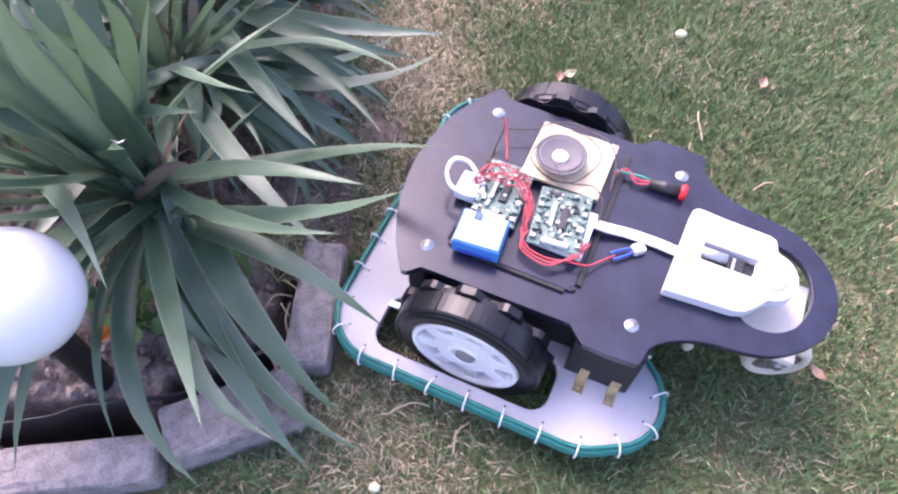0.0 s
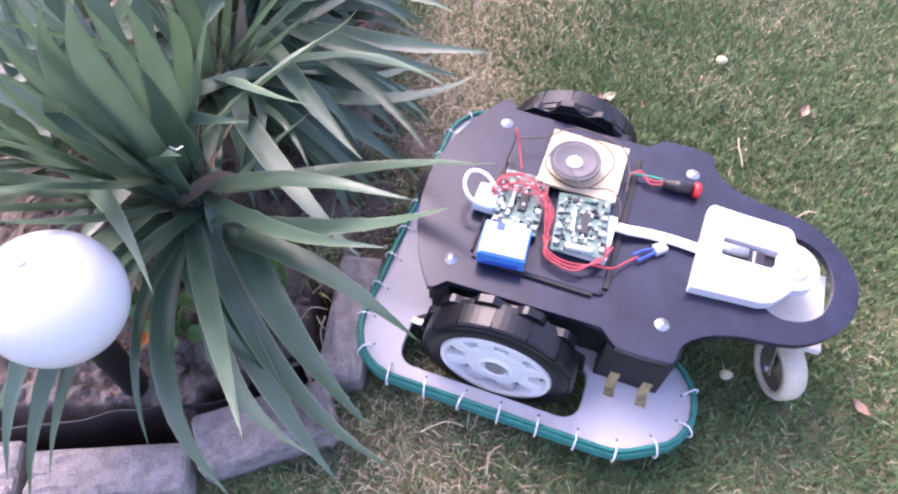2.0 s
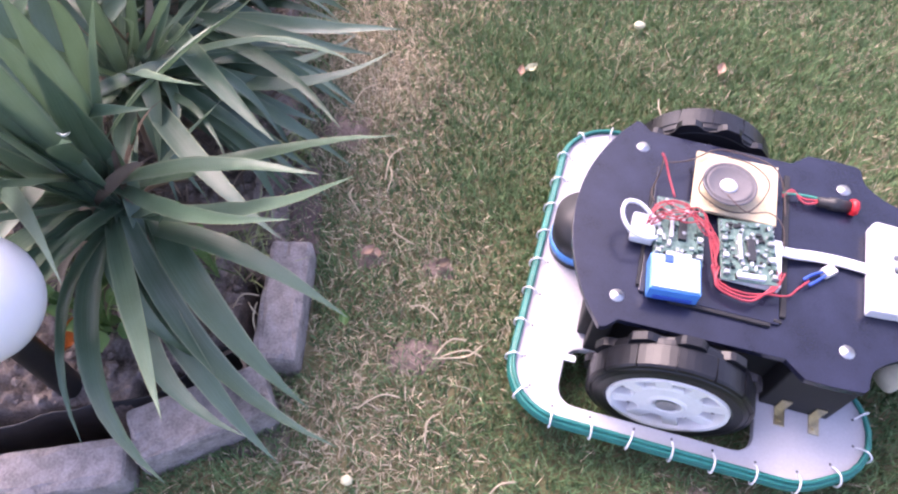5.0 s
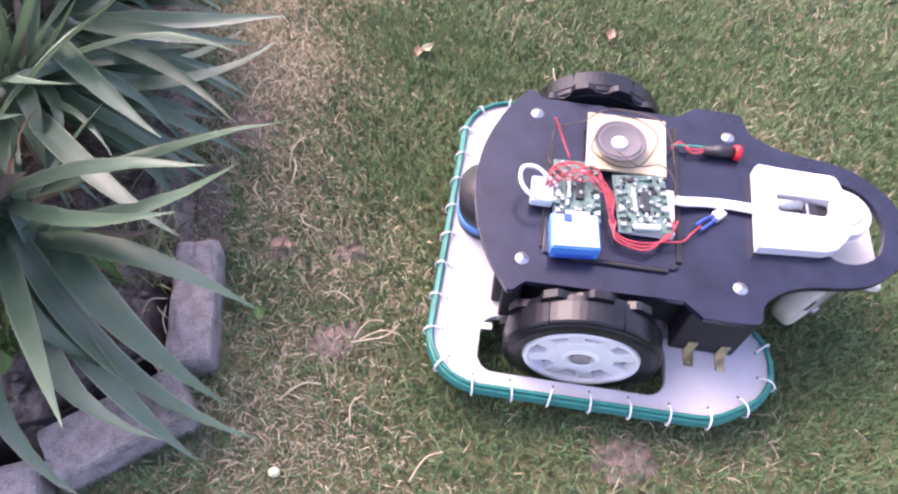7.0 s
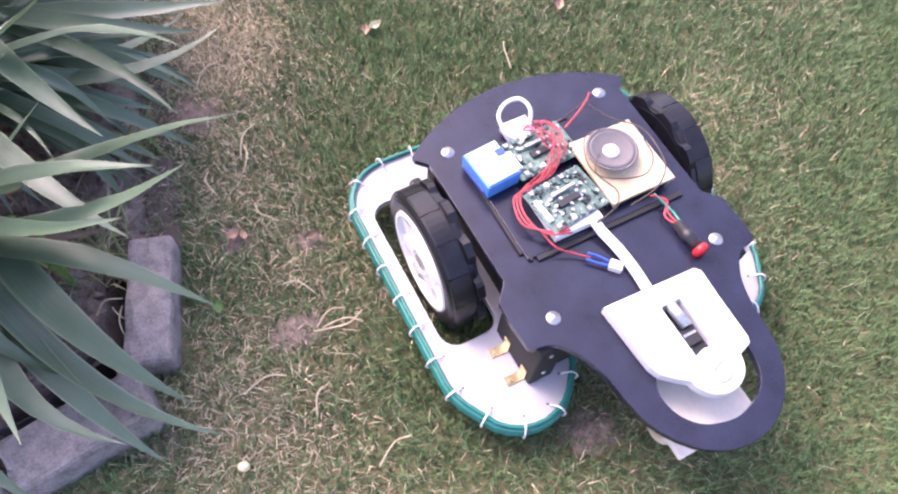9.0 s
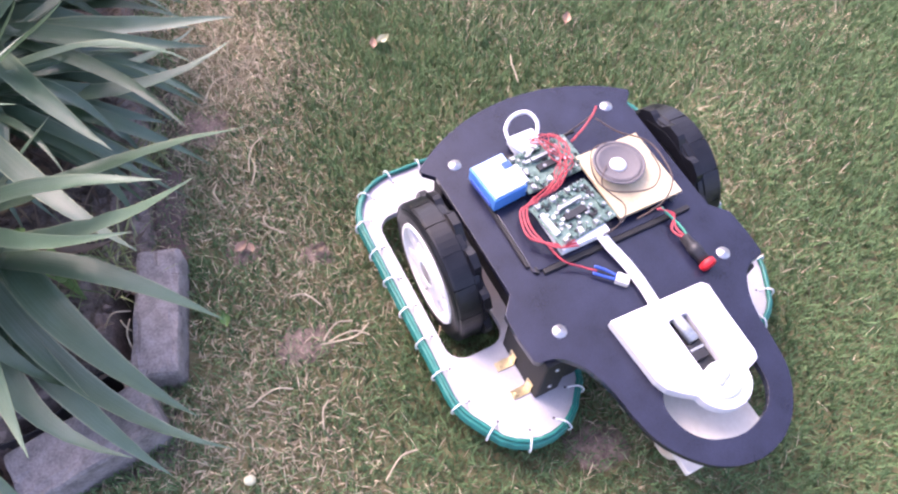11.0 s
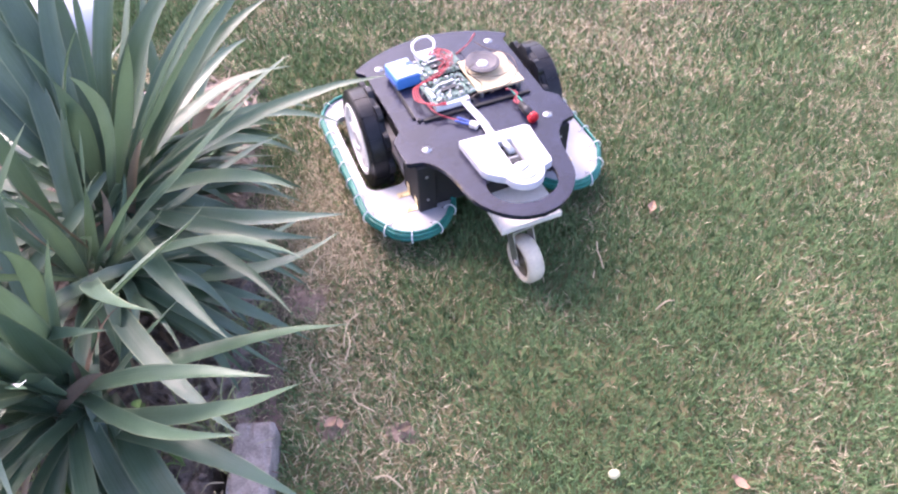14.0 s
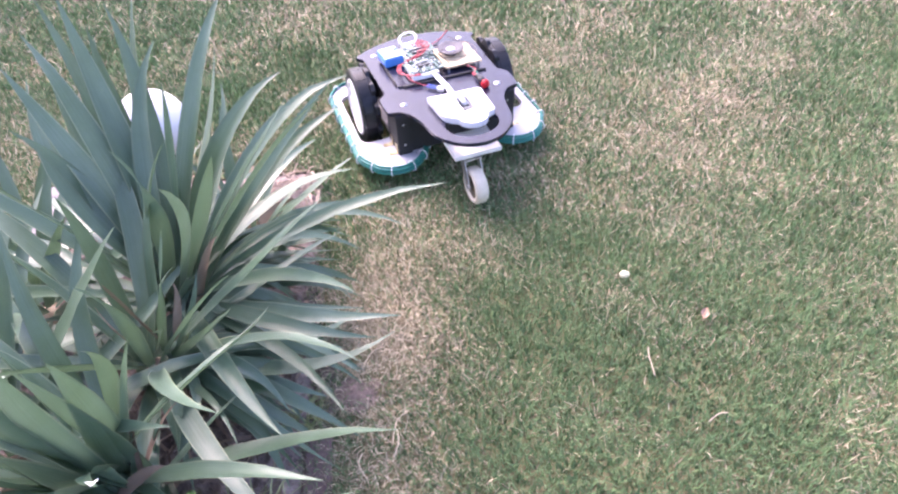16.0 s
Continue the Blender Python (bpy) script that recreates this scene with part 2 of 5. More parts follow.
# ---- ground ----
GROUND = -0.022
BED = (-0.78, 0.0, 0.55, 2.1)


def build_ground():
    x0, x1, y0, y1 = BED
    big = [(-40, -40), (40, -40), (40, 40), (-40, 40)]
    bm = prism(big, GROUND - 0.3, GROUND, [[(x0, y0 - 0.02), (x1 - 0.03, y0 - 0.02), (x1 - 0.03, y1), (x0, y1)]])
    tagged(obj("ground", bm, M["thatch"]), "mown lawn soil with brown thatch between the grass", "ground", kind="structure")
    bm = bmesh.new()
    bmesh.ops.create_grid(bm, x_segments=190, y_segments=360, size=0.5)
    for v in bm.verts:
        u, w = v.co.x + 0.5, v.co.y + 0.5
        x, y = x0 + u * (x1 - 0.03 - x0), y0 - 0.02 + w * (y1 - y0 + 0.02)
        h = 0.03 + 0.016 * noise.noise((x * 6, y * 6, 0)) + 0.016 * noise.noise((x * 22, y * 22, 3)) + 0.011 * noise.noise((x * 55, y * 55, 5)) + 0.006 * noise.noise((x * 130, y * 130, 9))
        h += 0.045 * math.exp(-((x + 0.14) ** 2 + (y - 0.74) ** 2) / 0.003)
        # the sunken gap behind the front blocks
        wob = 0.012 * noise.noise((x * 9, y * 9, 7))
        line = 0.572 + wob if x < -0.29 else 0.665 + 0.4 * (x + 0.165) + wob
        gap = math.exp(-((y - line) / 0.045) ** 6) + math.exp(-((x + 0.097 + wob) / 0.028) ** 4) * (0.58 < y < 0.9)
        h += 0.022 * max(0, noise.noise((x * 38, y * 38, 21))) * (y < 1.0)
        h -= 0.19 * min(1, gap) ** 1.5
        # level with the lawn outside the blocks
        h = h if y > line - 0.05 else -0.02
        rim = min(1, (1 - u) * 14, u * 14, (1 - w) * 14)
        v.co = (x, y, GROUND - 0.006 + h * rim)
    tagged(obj("bed_soil", bm, M["soil"], True), "greyish brown crumbly soil of the flower bed", "soil", kind="structure")


def blades(name, x, y, length, width, lean, material, label, z=GROUND, seed=1):
    """Many bent tapered blades as one mesh."""
    r = np.random.RandomState(seed)
    n = len(x)
    a, b = r.rand(n) * 2 * np.pi, r.rand(n) * 2 * np.pi
    lx, ly = np.cos(a) * lean, np.sin(a) * lean
    wx, wy = np.cos(b) * width / 2, np.sin(b) * width / 2
    up = np.sqrt(np.maximum(0.05, 1 - lean ** 2))
    co = np.empty((n, 5, 3), np.float32)
    for k, (f, w) in enumerate(((0, -1), (0, 1), (0.55, -0.85), (0.55, 0.85), (1, 0))):
        g = f ** 1.6
        co[:, k, 0] = x + lx * length * g + wx * w
        co[:, k, 1] = y + ly * length * g + wy * w
        co[:, k, 2] = z + up * length * (f - 0.25 * f * f * lean)
    base = (np.arange(n, dtype=np.int32) * 5)[:, None]
    quad = base + np.array([[0, 1, 3, 2]], np.int32)
    tri = base + np.array([[2, 3, 4]], np.int32)
    loops = np.concatenate([quad, tri], 1).ravel()
    me = bpy.data.meshes.new(name)
    me.vertices.add(n * 5)
    me.vertices.foreach_set("co", co.ravel())
    me.loops.add(len(loops))
    me.loops.foreach_set("vertex_index", loops)
    me.polygons.add(2 * n)
    starts = (np.arange(n, dtype=np.int32)[:, None] * 7 + np.array([[0, 4]], np.int32)).ravel()
    me.polygons.foreach_set("loop_start", starts)
    me.update(calc_edges=True)
    me.validate()
    me.materials.append(material)
    return tagged(new(name, me), label, "grass", kind="stuff")


def dryness(x, y):
    """How dry the lawn is: a worn strip along the bed and loose patches."""
    s = np.exp(-((x - 0.13) / 0.2) ** 2) * (0.8 + 0.2 * np.sin(y * 5.0)) * np.clip((y - 0.15) / 0.85, 0.3, 1.05) * np.clip(2.3 - y, 0, 1)
    w = np.zeros_like(x)
    for k, (fx, fy, p) in enumerate(((3.1, 2.3, 0.4), (-4.7, 5.2, 1.9), (8.3, -6.1, 4.2), (11.0, 13.0, 0.7))):
        w += np.sin(fx * x + fy * y + p + 0.8 * np.sin(2.1 * y + k)) / 3
    far = np.exp(-((x - 1.25) ** 2 + (y - 2.6) ** 2) / 0.8) * 0.22
    lush = np.clip((x - 0.55) * 1.2, 0, 1) * np.clip((1.75 - y) * 1.5, 0, 1)
    return np.clip(s * 0.82 + far + 0.13 + 0.14 * np.clip((y - 1.5) * 1.4, 0, 1) + (0.3 - 0.2 * lush) * w - 0.1 * lush, 0.02, 0.92)


BARE = ((0.178, 0.692, 0.042), (0.615, 0.395, 0.045), (0.235, 0.865, 0.026), (0.105, 0.9, 0.028), (0.06, 1.22, 0.05))


def build_grass():
    r = np.random.RandomState(7)
    xs, ys, ks = [], [], []
    for (x0, x1, y0, y1), per in (((-1.0, 1.9, 0.1, 1.75), 62000), ((-1.9, 2.7, 1.75, 2.8), 34000), ((-2.6, 3.2, 2.8, 4.6), 16000), ((-5.0, 6.0, -4.0, 8.0), 1900)):
        n = int((x1 - x0) * (y1 - y0) * per)
        xs.append(x0 + r.rand(n) * (x1 - x0))
        ys.append(y0 + r.rand(n) * (y1 - y0))
        ks.append(np.full(n, math.sqrt(62000 / per)))
        if per == 1900:  # the rest of the lawn, round the part that is already sown
            a, b = xs[-1], ys[-1]
            out = ~(((a > -1.0) & (a < 1.9) & (b > 0.1) & (b < 1.75)) | ((a > -1.9) & (a < 2.7) & (b >= 1.75) & (b < 2.8)) | ((a > -2.6) & (a < 3.2) & (b >= 2.8) & (b < 4.6)))
            xs[-1], ys[-1], ks[-1] = a[out], b[out], ks[-1][out]
    x, y, k = (np.concatenate(a) for a in (xs, ys, ks))
    front = np.where(x < -0.27, 0.474, 0.542 + 0.364 * (x + 0.162))
    inside = (x > BED[0]) & (x < np.where(y > 1.42, -0.1, np.where(y > 0.93, -0.06, np.where(y < 0.672, -0.062, 0.0)))) & (y > front) & (y < BED[3])
    x, y, k = x[~inside], y[~inside], k[~inside]
    d = dryness(x, y)
    dry = r.rand(len(x)) < d
    thin = r.rand(len(x)) < 0.35 * d
    bare = np.zeros(len(x))
    for bx, by, br in BARE:
        bare = np.maximum(bare, np.exp(-(((x - bx) / br) ** 2 + ((y - by) / (0.75 * br)) ** 2) ** 1.5))
    keep = r.rand(len(x)) > 0.72 * bare
    thin |= ~keep
    g = ~dry & keep
    n = g.sum()
    blades("lawn_grass", x[g], y[g], (0.015 + 0.02 * r.rand(n)) * k[g] ** 0.3, (0.0015 + 0.0016 * r.rand(n)) * k[g], 0.2 + 0.68 * r.rand(n), M["grass"],
           "short mown green lawn grass", seed=3)
    s = dry & ~thin
    n = s.sum()
    blades("dry_grass", x[s], y[s], (0.014 + 0.024 * r.rand(n)) * k[s] ** 0.3, (0.0013 + 0.0014 * r.rand(n)) * k[s], 0.6 + 0.38 * r.rand(n), M["straw"],
           "dry straw-coloured grass along the flower bed", seed=4)
    n = 1300
    lx, ly = BED[0] + 0.04 + r.rand(n) * 0.68, BED[2] + 0.12 + 1.4 * r.rand(n) ** 0.6
    tagged(blades("leaf_litter", lx, ly, 0.03 + 0.1 * r.rand(n) ** 2, 0.004 + 0.007 * r.rand(n), 0.9 + 0.09 * r.rand(n), M["litter"],
                  "dry brown yucca leaf litter on the bed soil", z=0.012, seed=9), category="leaf litter")


def build_bed_growth():
    """Soil crumbs, and thin grass that grows through the yuccas."""
    r = np.random.RandomState(31)
    bm = bmesh.new()
    for k in range(420):
        x, y = r.uniform(-0.74, -0.06), 0.6 + 0.75 * r.rand() ** 1.4
        s = 0.003 + 0.009 * r.rand() ** 3
        line = 0.572 if x < -0.29 else 0.665 + 0.4 * (x + 0.165)
        if y < line + 0.045 or x > -0.13:
            continue
        lump = bmesh.ops.create_icosphere(bm, subdivisions=1, radius=s, matrix=Matrix.Translation((x, y, 0.012)))["verts"]
        for v in lump:
            v.co += Vector((r.uniform(-1, 1), r.uniform(-1, 1), r.uniform(-1, 0.4))) * s * 0.35
    tagged(obj("soil_crumbs", bm, M["soil"]), "greyish brown soil crumbs in the flower bed", "soil", kind="stuff")
    xs, ys = [], []
    for cx, cy, sp, n in ((-0.36, 0.86, 0.05, 170), (-0.27, 0.83, 0.04, 70), (-0.13, 0.93, 0.03, 60), (-0.1, 0.87, 0.02, 30), (-0.06, 1.14, 0.03, 50), (-0.14, 1.38, 0.05, 60)):
        xs.append(cx + sp * r.randn(n))
        ys.append(cy + 0.7 * sp * r.randn(n))
    x, y = np.concatenate(xs), np.concatenate(ys)
    n = len(x)
    tagged(blades("wild_grass", x, y, 0.05 + 0.09 * r.rand(n), 0.0022 + 0.0022 * r.rand(n), 0.45 + 0.5 * r.rand(n), M["wildgrass"],
                  "thin pale green grass growing through the yuccas", z=0.0, seed=13), category="grass")


def build_bare_soil():
    """Low crumbly patches where the lawn is worn through."""
    for k, (bx, by, br) in enumerate(BARE):
        bm = bmesh.new()
        bmesh.ops.create_grid(bm, x_segments=14, y_segments=14, size=1)
        for v in bm.verts:
            x, y = v.co.x * br * 1.5, v.co.y * br * 1.15
            d = math.hypot(v.co.x, v.co.y) + 0.35 * noise.noise((x * 30, y * 30, k))
            v.co = Vector((bx + x, by + y, GROUND - 0.004 + 0.012 * max(0, 1 - d * d) + 0.004 * noise.noise((x * 90 + k, y * 90, 0))))
        tagged(obj("bare_soil", bm, M["worn"], True), "worn pinkish brown bare earth in the lawn", "soil", kind="structure")


build_ground()
build_grass()
build_bed_growth()
build_bare_soil()


# ---- bed edging ----
def edging_block(x, y, z, length, width, height, turn, tilt, material, label, seed):
    bm = bmesh.new()
    box(bm, -length / 2, length / 2, -width / 2, width / 2, -height, 0, bevel=0.01)
    bmesh.ops.subdivide_edges(bm, edges=[e for e in bm.edges if e.calc_length() > 0.03], cuts=7, use_grid_fill=True)
    for v in bm.verts:
        o = v.co * 40 + Vector((seed * 7.1, 0, 0))
        v.co += Vector((noise.noise(o), noise.noise(o + Vector((9, 0, 0))), noise.noise(o + Vector((0, 9, 0))))) * 0.001
        c = min(length / 2 - abs(v.co.x), width / 2 - abs(v.co.y))
        if v.co.z > -0.02 and c < 0.012 and noise.noise(v.co * 25 + Vector((seed, seed, 0))) > 0.15:
            v.co.z -= 0.005
    ob = obj("edging_block", bm, material)
    ob.matrix_basis = pose(x, y, z, tilt, 0, turn)
    return tagged(ob, label, "edging block", "concrete blocks edging the flower bed")


def build_edging():
    grey = "weathered grey concrete block edging the flower bed"
    edging_block(-0.043, 0.789, 0.045, 0.236, 0.077, 0.085, 84.7, 1, M["concrete"], grey, 1)
    edging_block(-0.162, 0.592, 0.047, 0.22, 0.095, 0.09, 20, -3, M["concrete"], "pale grey concrete block lying at the corner of the flower bed", 2)
    edging_block(-0.386, 0.512, 0.048, 0.24, 0.074, 0.09, 5, 0, M["concrete"], grey, 3)
    edging_block(-0.64, 0.505, 0.045, 0.235, 0.085, 0.09, 4, 0, M["concrete"], grey, 4)
    for k in range(5):
        edging_block(-0.835 + 0.01 * math.sin(k * 3), 0.95 + 0.245 * k, 0.05, 0.23, 0.09, 0.08, 90 + 4 * math.cos(k * 2), 0, M["concrete"], grey, 20 + k)
    for k, y in enumerate((1.02, 1.26)):
        edging_block(-0.022 + 0.012 * math.sin(k * 2.3), y, -0.016 + 0.004 * math.cos(k * 3), 0.225, 0.066, 0.06, 90 + 3 * math.sin(k * 5), 2,
                     M["redbrick"], "reddish brown brick edging half hidden under yucca leaves", 5 + k)


build_edging()


def build_liner():
    """A wavy black plastic sheet against the bank behind the front blocks."""
    line = smooth_loop([(-0.74, 0.585), (-0.6, 0.578), (-0.494, 0.588), (-0.408, 0.612), (-0.324, 0.621), (-0.241, 0.638), (-0.17, 0.69), (-0.12, 0.715)], 6, False)
    bm = bmesh.new()
    rows = []
    for k, (x, y) in enumerate(line):
        top = 0.014 + 0.008 * noise.noise((x * 14, 2, 0))
        rows.append([bm.verts.new((x, y + d + 0.006 * noise.noise((x * 20, z * 20, 1)), z)) for z, d in ((-0.15, -0.006), (-0.07, -0.004), (top, 0.0), (top + 0.001, 0.003), (-0.15, 0.003))])
    for a, b in zip(rows, rows[1:]):
        for j in range(5):
            bm.faces.new((a[j], b[j], b[(j + 1) % 5], a[(j + 1) % 5]))
    bm.faces.new(rows[0])
    bm.faces.new(rows[-1][::-1])
    tagged(obj("bed_liner", bm, M["blackplastic"], True), "black plastic sheet lining the bank behind the blocks", "bed liner", kind="structure")


build_liner()


# ---- globe lamps ----
def globe_lamp(x, y, z, r, label):
    lamp = empty("globe_lamp")
    lamp.location = (x, y, GROUND)
    zc = z - GROUND
    bm = bmesh.new()
    lathe(bm, [(r * math.sin(a), zc + r * math.cos(a)) for a in np.linspace(0.0, math.pi - 0.34, 40)], 64)
    part("globe", bm, M["globe"], lamp, "white opal plastic globe", True)
    bm = bmesh.new()
    lathe(bm, [(0.022, 0.0), (0.022, zc - r - 0.02), (0.026, zc - r - 0.018), (0.045, zc - r + 0.0), (0.048, zc - r + 0.02), (0.04, zc - r + 0.024)], 32)
    part("post", bm, M["blackplastic"], lamp, "black plastic post", True)
    bm = bmesh.new()
    lathe(bm, [(0.0, zc + r - 0.0006), (0.006, zc + r - 0.0006), (0.006, zc + r + 0.003), (0.0, zc + r + 0.004)], 16)
    part("cap", bm, M["globe"], lamp, "", True)
    return tagged(lamp, label, "garden lamp", "globe lamps in the flower bed")


globe_lamp(-0.394, 0.663, 0.307, 0.091, "white globe garden lamp on a black post in the bed")
globe_lamp(-0.475, 1.98, 0.27, 0.098, "white globe garden lamp half hidden behind yucca leaves")


# ---- yucca ----
LEAF_N = 13


def leaf_bmesh(base, tip, rise, width, twist=0.0, fold=0.3, kink=0.0, bend=0.0):
    """A sword leaf from base to tip; rise: how far its middle arches above the chord; kink: where the arch lies; bend: its sideways curve."""
    base, tip = Vector(base), Vector(tip)
    chord = tip - base
    aside = chord.cross(Vector((0, 0, 1)))
    aside = aside.normalized() if aside.length > 1e-4 else Vector((1, 0, 0))
    bm = bmesh.new()
    uv = bm.loops.layers.uv.new("UVMap")
    rows, pts = [], []
    for i in range(LEAF_N):
        t = i / (LEAF_N - 1)
        p = base + chord * t + Vector((0, 0, 1)) * rise * 4 * t * (1 - t) * (1 + 0.5 * kink * (2 * t - 1))
        p += aside * bend * 4 * t * (1 - t) * (0.6 + 0.8 * t)
        pts.append(p)
    for i, p in enumerate(pts):
        t = i / (LEAF_N - 1)
        d = (pts[min(i + 1, LEAF_N - 1)] - pts[max(i - 1, 0)]).normalized()
        side = d.cross(Vector((0, 0, 1)))
        if side.length < 0.05:
            side = Vector((1, 0, 0))
        side.normalize()
        a = twist * (0.2 + 0.8 * t)
        up = side.cross(d)
        s2 = side * math.cos(a) + up * math.sin(a)
        u2 = -side * math.sin(a) + up * math.cos(a)
        w = width / 2 * (0.55 + 0.45 * min(1, t / 0.35)) * (1 if t < 0.45 else max(0.02, 1 - ((t - 0.45) / 0.55) ** 1.7))
        f = fold * w
        rows.append([p - s2 * w + u2 * f, p - s2 * w * 0.9 + u2 * f * 0.82, p, p + s2 * w * 0.9 + u2 * f * 0.82, p + s2 * w + u2 * f])
    vs = [[bm.verts.new(q) for q in r] for r in rows]
    across = (-1, -0.9, 0, 0.9, 1)
    for i in range(LEAF_N - 1):
        for j in range(4):
            face = bm.faces.new((vs[i][j], vs[i + 1][j], vs[i + 1][j + 1], vs[i][j + 1]))
            face.material_index = 1 if j in (0, 3) else 0
            for loop, (a, t) in zip(face.loops, ((j, i), (j, i + 1), (j + 1, i + 1), (j + 1, i))):
                loop[uv].uv = (across[a] * 0.5 + base.x * 7 + tip.y * 5, t / (LEAF_N - 1))
    return bm


bends = random.Random(17)


def leaf(plant, base, tip, rise, width, twist=0.0, fold=0.3, kink=0.0, dry=False, bend=None):
    o = plant.location
    bm = leaf_bmesh(Vector(base) - o, Vector(tip) - o, rise, width, twist, fold, kink, bends.uniform(-0.035, 0.035) if bend is None else bend)
    for v in bm.verts:
        v.co += Vector((0, 0, 0.005)) * noise.noise((v.co + o) * 14)
    mats = [M["dry"], M["dry"]] if dry else [M["leaf"], M["leafrim"]]
    return part("leaf", bm, mats, plant, "dry brown withered leaf" if dry else "", True)


def yucca(x, y, n, reach, seed, label, ways=(0, 360), heart=0.05, wide=0.042, low=-5):
    """A rosette on a short stem: inner leaves steep, outer ones low and arching over."""
    r = random.Random(seed)
    plant = empty("yucca")
    plant.location = (x, y, GROUND)
    tagged(plant, label, "yucca", "yucca plants in the flower bed")
    bm = bmesh.new()
    lathe(bm, [(0.03, 0.0), (0.034, 0.03), (0.028, heart * 0.5), (0.03, heart * 0.85), (0.022, heart + 0.03), (0.0, heart + 0.05)], 14)
    part("stem", bm, M["dry"], plant, "brown fibrous stem", True)
    golden = 137.5
    for i in range(n):
        f = (i + 0.5) / n
        a = radians(ways[0] + (i * golden + r.uniform(-12, 12)) % 360 / 360 * (ways[1] - ways[0]))
        el = radians(84 - (84 - low) * f ** 0.8 + r.uniform(-8, 8))
        L = reach * (0.75 + 0.4 * math.sin(math.pi * min(1, f * 1.05))) * r.uniform(0.85, 1.12)
        b = Vector((x + 0.03 * math.cos(a), y + 0.03 * math.sin(a), heart + 0.05 * (1 - f)))
        tip = b + Vector((math.cos(a) * math.cos(el), math.sin(a) * math.cos(el), math.sin(el))) * L
        tip.z = max(tip.z, 0.02 + 0.05 * r.random())
        leaf(plant, b, tip, r.uniform(0.01, 0.05) * (0.3 + 1.2 * f), wide * r.uniform(0.65, 1.0), r.uniform(-0.9, 0.9), r.uniform(0.15, 0.45), r.uniform(-0.5, 1))
    for i in range(7):
        a = r.uniform(0, 6.28)
        L = reach * r.uniform(0.3, 0.55)
        leaf(plant, (x + 0.02 * math.cos(a), y + 0.02 * math.sin(a), heart * r.uniform(0.4, 0.95)), (x + L * math.cos(a), y + L * math.sin(a), 0.012), 0.025, 0.02, r.uniform(-1, 1), 0.5, 0, True)
    return plant


front_yucca = yucca(-0.31, 0.93, 20, 0.46, 11, "large blue-green yucca leaning over the concrete edging", ways=(95, 245), wide=0.044, heart=0.15)
mid_yucca = yucca(-0.32, 1.19, 24, 0.46, 22, "broad blue-green yucca with long sword leaves", wide=0.042, heart=0.18, low=-18)
far_yucca = yucca(-0.3, 1.36, 36, 0.5, 33, "tall blue-green yucca with upright sword leaves", wide=0.042, heart=0.19, low=-15, ways=(-70, 235))
yucca(-0.6, 1.06, 30, 0.5, 44, "upright blue-green yucca at the back of the bed", wide=0.05, heart=0.1)
yucca(-0.66, 1.45, 24, 0.42, 55, "blue-green yucca at the far side of the bed", heart=0.1)
yucca(-0.22, 1.66, 22, 0.3, 66, "small low yucca with drooping grey-green leaves", low=-8, wide=0.034)


